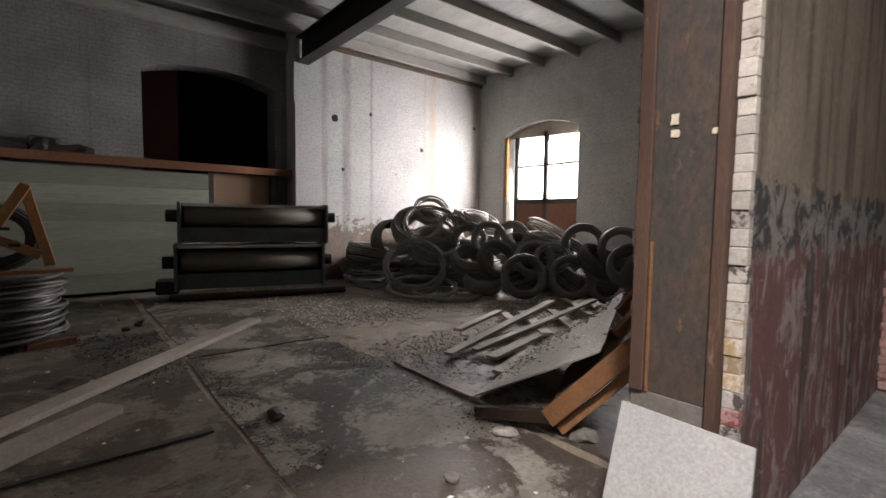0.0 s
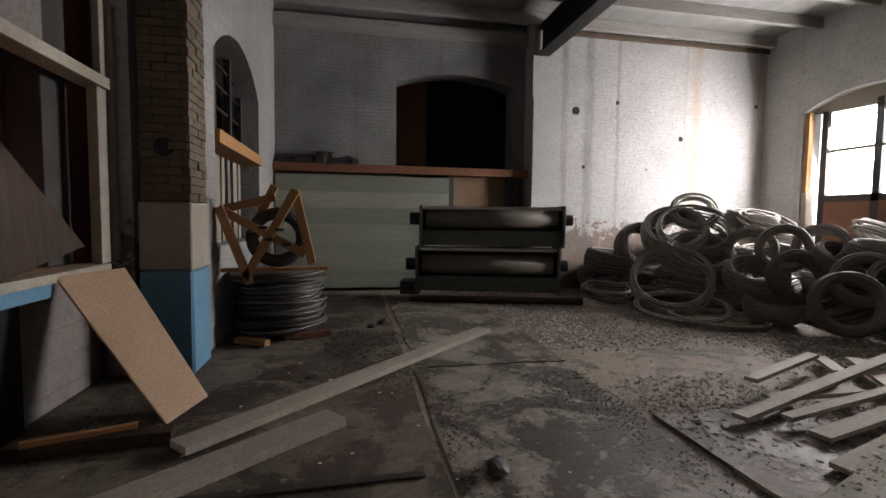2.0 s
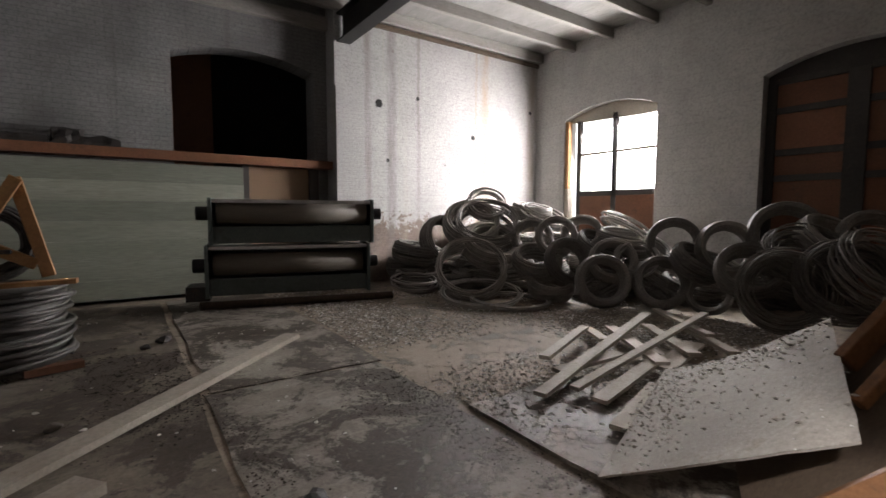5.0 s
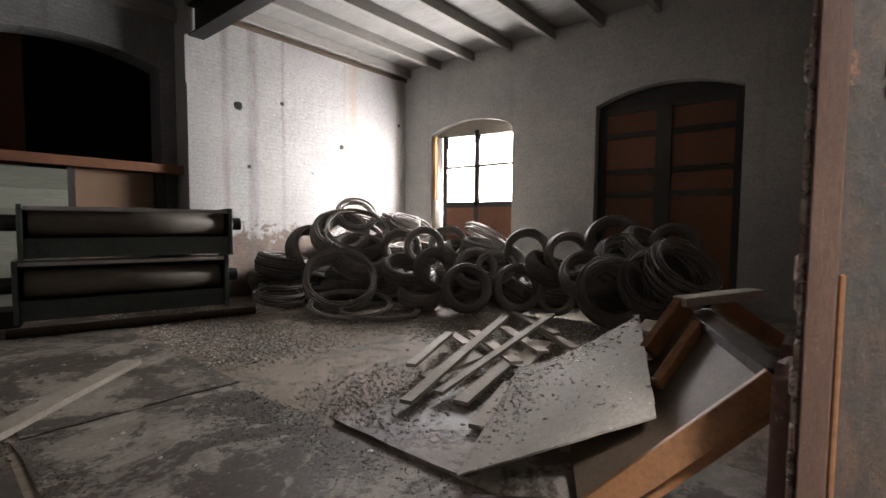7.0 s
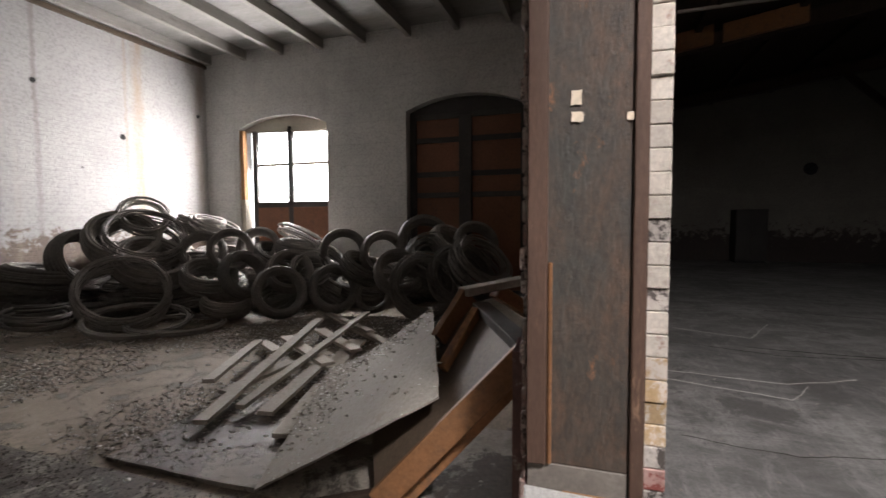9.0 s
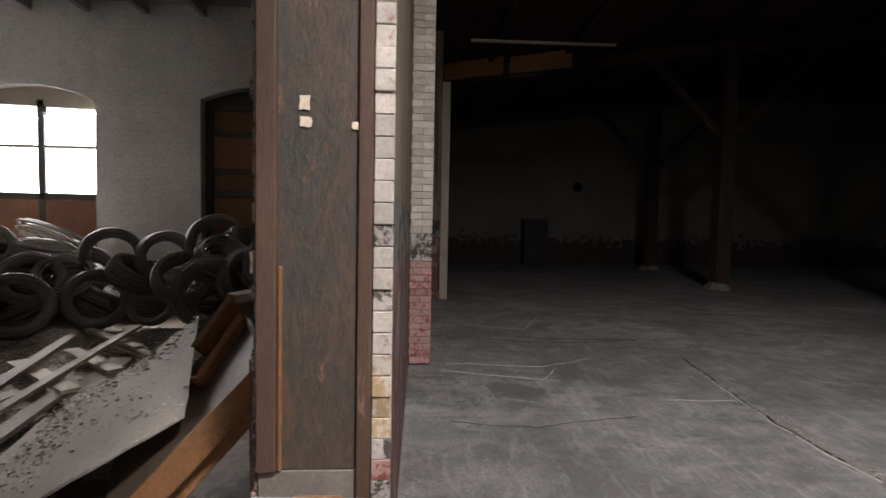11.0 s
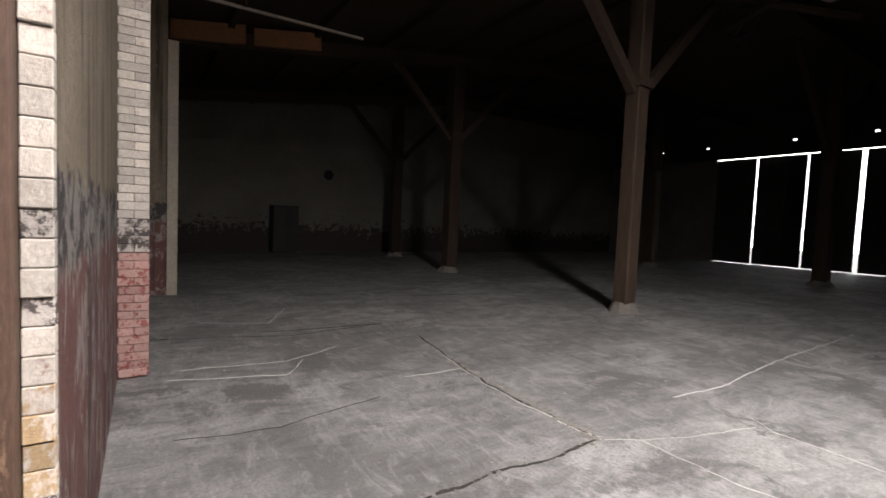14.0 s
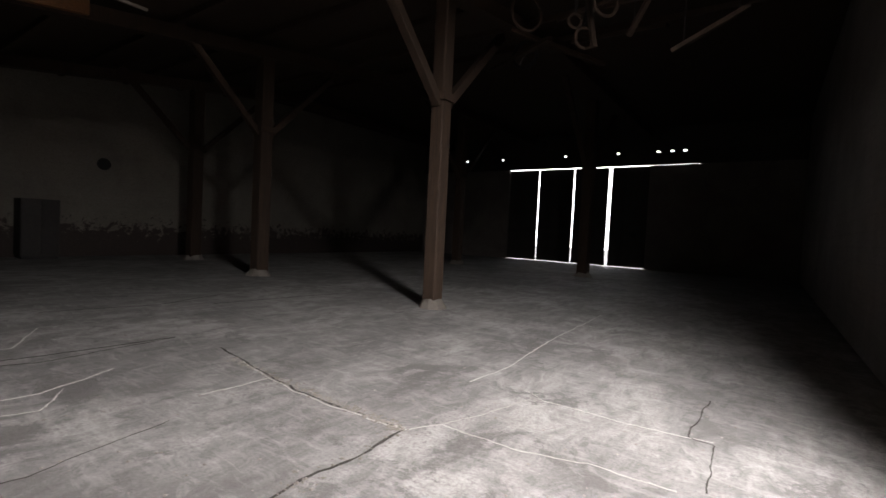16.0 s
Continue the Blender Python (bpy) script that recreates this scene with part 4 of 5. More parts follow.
box_bm(bm, 60, -59, -0.1, 60.2, 60, 30)
structure("backdrop", bm, glow, "white overcast distance", "backdrop")

# ---- west side: brick pier, arched window, recess, leaning boards ----
pier = thing("brick_pier", pose(-1.04, 5.28, 0), "brick pier with cream rendered base and chipped blue foot", "pier")
box("blue_foot", -0.4, 0.0, 0, 0.0, 0.46, 0.87, BLUE, pier, "chipped blue painted foot", bevel=0.02)
box("render", -0.398, 0.002, 0.87, -0.002, 0.458, 1.42, CREAM, pier, "dirty cream rendered band", bevel=0.012)
box("core", -0.36, 0.05, 1.42, -0.06, 0.42, CZ, MORTAR, pier, bevel=0)
bm = bmesh.new()
bmesh.ops.create_cone(bm, cap_ends=True, segments=20, radius1=0.075, radius2=0.075, depth=0.03, matrix=pose(-0.2, 0.03, 1.86, 90))
part("flue_hole", bm, SHADE_BLACK, pier, "round black flue hole")
bm = bmesh.new()
bmesh.ops.create_cone(bm, cap_ends=True, segments=20, radius1=0.07, radius2=0.07, depth=0.03, matrix=pose(-0.045, 0.2, 1.84, 0, 90))
part("flue_hole", bm, SHADE_BLACK, pier, "round black flue hole")

ww = tagged(new("window_2"), "arched window with dark bars over pale boards", "window", "", "structure")
box("sill_beam", XL - 0.3, 6.3, 2.06, XL + 0.05, 8.55, 2.2, TIMBER_FRESH, ww, "orange timber sill")
for k in range(8):
    y = 6.35 + 0.28 * k
    box("board", XL - 0.28, y, 1.0, XL - 0.24, y + (0.13 if k % 3 else 0.2), 2.06, CREAM, ww)
for y in (6.3, 7.02, 7.12, 7.85, 8.45):
    box("stile", XL - 0.3, y, 2.2, XL - 0.22, y + 0.09, 3.4 if 6.6 < y < 8.2 else 3.02, DARKWOOD, ww)
for z in (2.35, 2.62, 2.9, 3.15):
    box("glazing_bar", XL - 0.28, 7.94, z, XL - 0.25, 8.45, z + 0.03, TIMBER_OLD, ww)
    box("glazing_bar", XL - 0.28, 7.21, z, XL - 0.25, 7.85, z + 0.03, DARKWOOD, ww)

rec = tagged(new("window_3"), "old cream window frame before bare red brick", "window", "", "structure")
box("sill", -1.72, 2.5, 0.9, -1.5, 5.0, 0.96, CREAM, rec)
box("head", -1.66, 2.5, 2.22, -1.5, 5.06, 2.3, CREAM, rec)
box("stile", -1.6, 4.94, 0.96, -1.53, 5.02, 2.22, CREAM, rec)
box("mullion", -1.6, 3.6, 0.96, -1.54, 3.68, 2.22, CREAM, rec)
for y0, x in ((5.06, -1.56), (5.16, -1.6), (5.24, -1.56)):
    box("cover_strip", x - 0.05, y0, 0.96, x, y0 + 0.06, 2.9, CREAM, rec)
box("reveal", -1.975, 4.72, 0.96, -1.75, 5.0, CZ, DARKWOOD, rec)
sbox("wall_blue_dado", -1.72, 2.5, 0.76, -1.52, 3.86, 0.9, BLUE, "chipped blue painted top of the low wall")
sbox("wall_low_cream", -1.72, 2.5, 0, -1.524, 3.84, 0.76, CREAM, "low wall in dirty cream paint")
sbox("wall_low_sill", -1.72, 3.86, 0.82, -1.52, 4.35, 0.9, BLUE, "chipped blue sill over a dark gap")
# Black sheet drawn where the gap under the sill is only in shade.
sbox("wall_low_back", -1.76, 3.84, 0, -1.7, 4.35, 0.82, SHADE_BLACK, "black sheet standing for the shade in the gap under the sill")
sbox("wall_recess_head", -1.72, 2.5, 2.3, -1.55, 4.4, CZ, DARK_BRICK_X, "sooty brick over the old window frame")
bm = bmesh.new()
box_bm(bm, -1.72, 5.36, 0.0, -1.5, 5.5, CZ)
structure("trim_brick_edge", bm, WHITE_Y, "whitewashed ragged brick edge", "brick edge")
sbox("wall_recess_low", -2.0, 4.35, 0, -1.75, 5.75, 0.9, DARK_BRICK_X, "dark low brick wall in the recess")


def sheet_thing(name, corners, thick, material, label, category):
    """A flat board through four corners, with thickness."""
    ob = thing(name, pose(*corners[0]), label, category)
    o = Vector(corners[0])
    c = [Vector(p) - o for p in corners]
    nrm = (c[1] - c[0]).cross(c[3] - c[0]).normalized() * thick
    bm = bmesh.new()
    lo = [bm.verts.new(p) for p in c]
    hi = [bm.verts.new(p + nrm) for p in c]
    bm.faces.new(lo[::-1]), bm.faces.new(hi)
    for i in range(4):
        bm.faces.new((lo[i], lo[(i + 1) % 4], hi[(i + 1) % 4], hi[i]))
    part("board", bm, material, ob, bevel=0.003)
    return ob


def plank(a, b, w, h, material, label, group="", category="plank", name="plank", roll=0):
    """A sawn board from a to b (middles of its ends' undersides)."""
    a, b = Vector(a), Vector(b)
    d = b - a
    ob = thing(name, Matrix.Translation(a) @ d.to_track_quat("X", "Z").to_matrix().to_4x4() @ pose(0, 0, 0, roll), label, category, group)
    bm = bmesh.new()
    n = max(2, int(d.length / 0.35))
    rows = []
    for i in range(n + 1):
        x = d.length * i / n
        wob = 0.006 * noise.noise(Vector((x * 2, a.x * 5, a.y * 5)))
        rows.append([bm.verts.new((x, s * w / 2 + wob, z)) for s, z in ((-1, 0), (1, 0), (1, h), (-1, h))])
    for p, q in zip(rows, rows[1:]):
        for k in range(4):
            bm.faces.new((p[k], p[(k + 1) % 4], q[(k + 1) % 4], q[k]))
    bm.faces.new(rows[0][::-1]), bm.faces.new(rows[-1])
    bmesh.ops.recalc_face_normals(bm, faces=bm.faces)
    part("timber", bm, material, ob)
    return ob


sheet_thing("hardboard_sheet", [(-0.9, 4.27, 0.02), (-0.79, 4.72, 0.02), (-1.38, 4.9, 0.93), (-1.52, 4.36, 0.93)], 0.014, HARDBOARD, "tan hardboard sheet leaning on the window sill", "board")
sheet_thing("dark_board", [(-1.4, 3.6, 0.97), (-1.38, 4.39, 1.12), (-1.42, 3.86, 1.6), (-1.44, 3.2, 2.1)], 0.02, TIMBER_OLD, "dark brown board leaning on the sill", "board")
plank((-1.6, 4.03, 0.0), (-0.8, 4.12, 0.0), 0.12, 0.07, TIMBER_OLD, "dark timber offcut lying on the floor")
plank((-1.5, 3.98, 0.072), (-1.0, 4.14, 0.075), 0.04, 0.03, TIMBER_FRESH, "thin pine batten on a timber offcut")
plank((-0.72, 3.95, 0.0), (1.76, 6.42, 0.0), 0.17, 0.045, TIMBER_GREY, "long pale board lying across the floor", "floor boards")
plank((-1.05, 3.22, 0.0), (0.13, 4.2, 0.0), 0.2, 0.055, TIMBER_GREY, "short pale board lying on the floor", "floor boards")
plank((-1.05, 3.45, -0.004), (0.6, 3.5, -0.004), 0.05, 0.008, DARKWOOD, "thin dark strip trodden into the floor")

# cable drum coil with the wooden reel frame on it
bm = bmesh.new()
pts = []
for k in range(17 * 40):
    s = k / 40
    th = 2 * math.pi * s
    r = 0.47 + 0.025 * math.sin(s * 2.3) + 0.02 * math.sin(3 * th + s)
    pts.append((r * math.cos(th), r * math.sin(th), 0.08 + s * 0.037 + 0.02 * math.sin(th + s * 1.9)))
tube_bm(bm, pts, 0.021, 7)
drum = thing("cable_coil_stack", pose(-0.58, 6.72, 0), "tall stack of heavy grey cable coiled on blocks", "cable coil")
part("cable", bm, CABLE, drum, smooth=True)
bm = bmesh.new()
bmesh.ops.create_cone(bm, cap_ends=True, segments=30, radius1=0.44, radius2=0.44, depth=0.62, matrix=pose(0, 0, 0.38))
part("inner_core", bm, CABLE, drum, "dark inner turns", smooth=True)
plank((-0.95, 6.3, 0.0), (-0.62, 6.12, 0.0), 0.08, 0.06, TIMBER_FRESH, "pine block under the cable stack")
plank((-0.4, 6.4, 0.0), (-0.02, 6.5, 0.0), 0.1, 0.06, TIMBER_RED, "red-brown block under the cable stack")
plank((-1.08, 6.3, 0.745), (-0.01, 6.24, 0.765), 0.12, 0.035, TIMBER_FRESH, "orange pine plank lying on the cable stack")
reel = thing("wooden_reel_frame", pose(-0.6, 6.3, 0.8), "crossed orange pine reel frame with a wheel of black cable", "reel")


def slat(a, b, y, w=0.085, t=0.045):
    a, b = Vector((a[0] + 0.6, y, a[1] - 0.8)), Vector((b[0] + 0.6, y, b[1] - 0.8))
    d = b - a
    m = Matrix.Translation(a) @ pose(0, 0, 0, 0, -math.degrees(math.atan2(d.z, d.x)))
    box("slat", -0.03, -t / 2, -w / 2, d.length + 0.03, t / 2, w / 2, TIMBER_FRESH, reel, bevel=0.004, m=m)


slat((-1.07, 1.38), (-0.8, 0.66), -0.1)
slat((-1.07, 1.38), (-0.28, 0.94), -0.055)
slat((-0.35, 1.57), (-0.83, 0.71), -0.1)
slat((-0.35, 1.57), (-0.19, 0.86), -0.055)
slat((-1.05, 1.4), (-0.6, 1.52), 0.12)
slat((-0.6, 1.62), (-0.75, 1.3), 0.17)
for u, v in ((-0.62, 1.1), (-0.52, 1.2), (-0.45, 1.05), (-0.68, 1.22)):
    box("iron_clip", u + 0.58, -0.14, v - 0.83, u + 0.66, -0.03, v - 0.80, STEEL, reel, bevel=0.002)
bm = bmesh.new()
pts = []
for k in range(26 * 36):
    s = k / 36
    th, a = 2 * math.pi * s, 2 * math.pi * s / 26 * 2
    r = 0.25 + 0.05 * math.cos(a)
    pts.append((r * math.cos(th), 0.08 * math.sin(a), r * math.sin(th)))
tube_bm(bm, pts, 0.016, 5)
bm.transform(pose(0.05, 0.08, 0.3, 0, 0, 8))
part("cable_wheel", bm, CABLE, reel, "wheel of black cable", smooth=True)

# dark clutter on the ledge
for x, w, h in ((-1.0, 0.5, 0.1), (-0.45, 0.35, 0.2), (-0.08, 0.42, 0.12)):
    ob = thing("scrap_block", pose(x, YL - 0.15, 2.27), "blackened scrap lying on the ledge", "scrap", "scrap on the ledge")
    bm = bmesh.new()
    box_bm(bm, 0, -0.1, 0, w, 0.1, h)
    bmesh.ops.subdivide_edges(bm, edges=bm.edges[:], cuts=3, use_grid_fill=True)
    for v in bm.verts:
        if v.co.z > 0.001:
            v.co += 0.06 * noise.noise_vector(v.co * 7 + Vector((x * 9, 0, 0)))
            v.co.y = min(v.co.y, 0.13)
    part("lump", bm, DARKWOOD, ob)

# lumps of broken concrete on the floor
for x, y, r, mt in ((0.99, 3.48, 0.055, DARKWOOD), (2.01, 2.34, 0.05, BRICK_WHITE), (2.33, 1.99, 0.07, MORTAR), (0.61, 6.99, 0.06, DARKWOOD), (0.45, 6.8, 0.04, DARKWOOD), (1.42, 2.16, 0.035, MORTAR), (-0.1, 5.1, 0.04, MORTAR)):
    ob = thing("rubble_lump", pose(x, y, 0, 0, 0, 70 * x), "broken lump of rubble lying on the floor", "rubble", "rubble lumps")
    bm = bmesh.new()
    bmesh.ops.create_icosphere(bm, subdivisions=2, radius=r)
    for v in bm.verts:
        v.co += 0.5 * r * noise.noise_vector(v.co * 18 + Vector((x * 5, y, 0)))
        v.co.x *= 1.5
        v.co.z = max(v.co.z * 0.7 + 0.3 * r, 0)
    part("lump", bm, mt, ob)

# holes and plates in the white wall
for x, z, r in ((4.43, 3.42, 0.075), (4.62, 2.36, 0.035), (5.3, 3.62, 0.04), (6.72, 2.98, 0.05), (8.45, 3.72, 0.04), (5.98, 2.35, 0.018)):
    hole = thing("wall_hole", pose(x, YB, z), "ragged black hole knocked through the whitewashed wall", "hole", "holes in the wall")
    bm = bmesh.new()
    rim = [(r * (1 + 0.3 * noise.noise((x * 7, math.cos(a) * 2, math.sin(a) * 2))) * math.cos(a), r * (1 + 0.3 * noise.noise((z * 5, math.sin(a) * 2, math.cos(a)))) * math.sin(a)) for a in [2 * math.pi * k / 14 for k in range(14)]]
    prism_bm(bm, rim, "y", -0.006, 0.0)
    part("void", bm, SHADE_BLACK, hole)

# plywood sheet and timber crate thrown against the partition
crate = thing("broken_crate", pose(0, 0, 0), "broken crate of orange pine rails and grey plywood, tipped over", "crate")


def rail(a, b, w, h, material=CRATE_PINE, label="", name="rail"):
    a, b = Vector(a), Vector(b)
    d = b - a
    bm = bmesh.new()
    box_bm(bm, 0, -w / 2, -h / 2, d.length, w / 2, h / 2, Matrix.Translation(a) @ d.to_track_quat("X", "Z").to_matrix().to_4x4())
    part(name, bm, material, crate, label, bevel=0.004)


rail((2.17, 2.14, 0.13), (2.26, 1.5, 0.83), 0.05, 0.11)
rail((2.24, 2.1, 0.05), (2.36, 1.49, 0.74), 0.04, 0.06)
rail((2.9, 2.1, 0.68), (3.1, 1.98, 0.93), 0.05, 0.13)
rail((2.65, 1.98, 0.58), (2.88, 1.85, 0.86), 0.05, 0.12)
rail((3.05, 2.0, 0.95), (3.5, 1.7, 0.98), 0.1, 0.05, TIMBER_GREY)
rail((3.3, 1.85, 0.93), (3.6, 1.6, 0.7), 0.09, 0.09)
rail((2.3, 1.5, 0.84), (3.0, 1.88, 0.88), 0.1, 0.05, TIMBER_OLD)
rail((2.02, 2.62, 0.05), (2.19, 2.12, 0.14), 0.05, 0.08, TIMBER_OLD)
P0, P1, E2 = Vector((2.19, 2.17, 0.11)), Vector((2.25, 1.5, 0.83)), Vector((0.78, 0.42, 0.05))
bm = bmesh.new()
lo = [bm.verts.new(p) for p in (P0, P1, P1 + E2, P0 + E2)]
hi = [bm.verts.new(v.co - Vector((-0.006, 0.01, 0.01))) for v in lo]
bm.faces.new(lo), bm.faces.new(hi[::-1])
for i in range(4):
    bm.faces.new((lo[i], hi[i], hi[(i + 1) % 4], lo[(i + 1) % 4]))
bmesh.ops.recalc_face_normals(bm, faces=bm.faces)
part("side_panel", bm, BROWNPLY, crate, "dull brown plywood side")

ply = thing("plywood_sheet", pose(0, 0, 0), "bent grey plywood sheet strewn with grit, sloping to the floor", "board")
bm = bmesh.new()
A, B, C, D = Vector((2.18, 2.84, 0.03)), Vector((2.34, 1.91, 0.56)), Vector((3.2, 2.25, 0.81)), Vector((3.85, 3.45, 0.08))
N = 14
grid = []
for i in range(N + 1):
    row = []
    for j in range(N + 1):
        u, v = i / N, j / N
        p = A.lerp(B, u).lerp(D.lerp(C, u), v)
        p.z -= 0.05 * math.sin(math.pi * u) * v
        p += Vector((0.012 * noise.noise((j * 2.1, i, 3)), 0.012 * noise.noise((i * 1.7, j, 9)), 0)) * (i in (0, N) or j in (0, N))
        p.z = max(p.z, 0.03)
        row.append(p)
    grid.append(row)
top = [[bm.verts.new(p + Vector((0, 0, 0.012))) for p in r] for r in grid]
bot = [[bm.verts.new(p) for p in r] for r in grid]
for i in range(N):
    for j in range(N):
        bm.faces.new((top[i][j], top[i + 1][j], top[i + 1][j + 1], top[i][j + 1]))
        bm.faces.new((bot[i][j], bot[i][j + 1], bot[i + 1][j + 1], bot[i + 1][j]))
for k in range(N):
    for a, b in (((k, 0), (k + 1, 0)), ((N, k), (N, k + 1)), ((k + 1, N), (k, N)), ((0, k + 1), (0, k))):
        bm.faces.new((bot[a[0]][a[1]], bot[b[0]][b[1]], top[b[0]][b[1]], top[a[0]][a[1]]))
bmesh.ops.recalc_face_normals(bm, faces=bm.faces)
part("veneer", bm, SHEET, ply)

# heap of broken planks
HEAP = "heap of broken planks"
for a, b, w in (((2.68, 3.7, 0.05), (5.2, 4.45, 0.18), 0.11), ((2.95, 3.62, 0.06), (5.5, 3.95, 0.24), 0.085), ((2.97, 3.42, 0.03), (4.0, 3.62, 0.08), 0.13),
                ((2.72, 3.08, 0.03), (3.5, 3.3, 0.06), 0.15), ((5.9, 4.75, 0.1), (4.9, 3.6, 0.16), 0.1), ((3.2, 4.0, 0.03), (3.9, 3.9, 0.08), 0.13),
                ((4.75, 4.6, 0.06), (3.9, 3.5, 0.1), 0.14), ((5.2, 4.45, 0.05), (4.4, 3.5, 0.09), 0.14), ((4.55, 4.75, 0.04), (4.1, 4.2, 0.1), 0.12),
                ((4.3, 4.6, 0.12), (3.1, 4.05, 0.15), 0.1), ((4.0, 3.55, 0.02), (4.9, 3.75, 0.05), 0.2), ((5.4, 4.1, 0.06), (4.7, 3.3, 0.1), 0.12)):
    plank(a, b, w * 0.9, 0.03, TIMBER_GREY, "broken weathered plank in a heap on the floor", HEAP)


# ribbed white board before the jamb
tile = sheet_thing("ribbed_board", [(1.5, 1.4, 0.01), (1.54, 0.9, 0.01), (1.76, 0.94, 0.55), (1.745, 1.43, 0.57)], 0.02, TILEBOARD, "white ribbed ceiling board leaning on the jamb", "board")

# torn paper scraps on the jamb board
for y, z, w, h in ((1.29, 1.735, 0.028, 0.04), (1.287, 1.68, 0.034, 0.03), (1.135, 1.672, 0.034, 0.024)):
    sc = thing("paper_scrap", pose(1.797, y, z), "torn cream paper scrap stuck to the jamb board", "paper", "paper scraps")
    bm = bmesh.new()
    rim = []
    for (p, q), (r, v) in zip(((-1, -1), (1, -1), (1, 1), (-1, 1)), ((1, -1), (1, 1), (-1, 1), (-1, -1))):
        for f in (0, 0.35, 0.7):
            j = 1 + 0.35 * noise.noise((p * 3 + f * 5, q * 3 + y * 40, z * 40))
            rim.append((0.5 * w * j * (p + (r - p) * f), 0.5 * h * j * (q + (v - q) * f)))
    prism_bm(bm, rim, "x", -0.003, 0.0)
    part("scrap", bm, PAPER, sc)


# ---- bricks that can be picked apart ----
def brick_face(parent, name, axis, face, u0, u1, z0, z1, pick, depth=0.03, gap=0.005, course=0.068, length=0.21):
    """Running-bond bricks on a face; axis x: the face looks along -x at x=face and u runs along y; axis y likewise; sign of depth gives the way out."""
    cache = {}
    z, row = z0, 0
    rng = random.Random(int(abs(face * 100)) + int(u0 * 50))
    while z < z1 - 0.02:
        u = u0 - (length / 2 if row % 2 else 0)
        while u < u1 - 0.02:
            a, b = max(u, u0), min(u + length, u1) - gap
            if b - a > 0.03:
                key = (round(b - a, 2), pick(z, rng))
                if key not in cache:
                    bm = bmesh.new()
                    L = b - a
                    if axis == "x":
                        box_bm(bm, min(0, -depth), 0, 0, max(0, -depth), L, course - gap)
                    else:
                        box_bm(bm, 0, min(0, -depth), 0, L, max(0, -depth), course - gap)
                    cache[key] = mesh_of("brick", bm, key[1], bevel=min(0.005, gap + 0.001))
                ob = new("brick", cache[key])
                jig = rng.uniform(-0.006, 0.006)
                ob.location = (face + jig, a, z) if axis == "x" else (a, face + jig, z)
                ob.parent = parent
                ob.matrix_parent_inverse = parent.matrix_world.inverted()
            u += length
        z += course
        row += 1


def jamb_pick(z, rng):
    if z > 1.35:
        return BRICK_WHITE
    if z > 1.0:
        return rng.choice((BRICK_WHITE, FLAKY_DARK, FLAKY_DARK))
    if z > 0.65:
        return rng.choice((BRICK_YELLOW, BRICK_WHITE, BRICK_YELLOW, BRICK_TAN))
    return rng.choice((BRICK_WHITE, FLAKY_DARK, FLAKY_RED))


def pier_pick(z, rng):
    return BRICK_TAN


def second_pick(z, rng):
    return BRICK_WHITE if z > 1.3 else FLAKY_DARK if z > 1.0 else FLAKY_RED


bpy.context.view_layer.update()
quoin = thing("brick_quoin", pose(1.84, 1.03, 0), "ragged brick corner of the partition, whitewashed above yellow and red", "brickwork")
box("core", 0.006, 0.004, 0, 0.04, 0.055, 4.8, BRICK_WHITE, quoin, bevel=0)
second = thing("brick_pilaster", pose(4.93, 0.8, 0), "brick pilaster whitewashed above and flaking red below", "pilaster")
box("core", 0.03, 0.03, 0, 0.4, 0.28, 4.8, MORTAR, second, bevel=0)
bpy.context.view_layer.update()
brick_face(quoin, "brick", "x", 1.835, 1.027, 1.09, 0.02, 4.4, jamb_pick, -0.045, gap=0.002)
brick_face(second, "brick", "x", 4.93, 0.82, 1.05, 0.02, 4.4, second_pick, -0.035, gap=0.003)
brick_face(pier, "brick", "y", 5.3, -1.42, -1.06, 1.43, 4.9, pier_pick, -0.05, gap=0.003)
brick_face(pier, "brick", "x", -1.05, 5.3, 5.72, 1.43, 4.9, pier_pick, 0.05, gap=0.003)

# ---- far end of the hall ----
stick = plank((8.6, 0.1, 4.62), (8.9, -2.6, 4.75), 0.05, 0.04, TIMBER_GREY, "thin pale stick lying across the roof timbers")
for y0, z0 in ((-0.5, 4.66),):
    plank((8.66, y0, 4.68), (8.67, y0 - 0.01, 5.26), 0.05, 0.04, TIMBER_OLD, "short dark hanger under the roof")
locker = thing("cupboard", pose(18.2, -3.5, 0), "dark dusty wooden cupboard standing at the end wall", "cupboard")
box("body", -0.35, -0.45, 0.08, 0.35, 0.45, 1.75, DARKWOOD, locker)
box("door", -0.37, -0.42, 0.14, -0.35, -0.01, 1.7, DARKWOOD, locker)
box("door", -0.37, 0.01, 0.14, -0.35, 0.42, 1.7, DARKWOOD, locker)
box("plinth", -0.32, -0.42, 0, 0.32, 0.42, 0.08, STEEL, locker)
sbox("trim_far_pilaster", 9.22, 0.4, 0, 9.3, 0.55, 4.1, CREAM, "pale brick edge of the far partition", "pilaster")
hoop = thing("hanging_wheel", pose(5.3, -9.2, 5.6), "dark iron wheel hanging under the roof", "wheel")
bm = bmesh.new()
tube_bm(bm, [(0.3 * math.cos(a), 0.05, 0.3 * math.sin(a)) for a in [2 * math.pi * k / 24 for k in range(24)]], 0.04, 6, True)
part("rim", bm, STEEL, hoop, smooth=True)
for k in range(3):
    bm = bmesh.new()
    a = math.pi * k / 3
    tube_bm(bm, [(-0.28 * math.cos(a), 0.05, -0.28 * math.sin(a)), (0.28 * math.cos(a), 0.05, 0.28 * math.sin(a))], 0.02, 5)
    part("spoke", bm, STEEL, hoop)
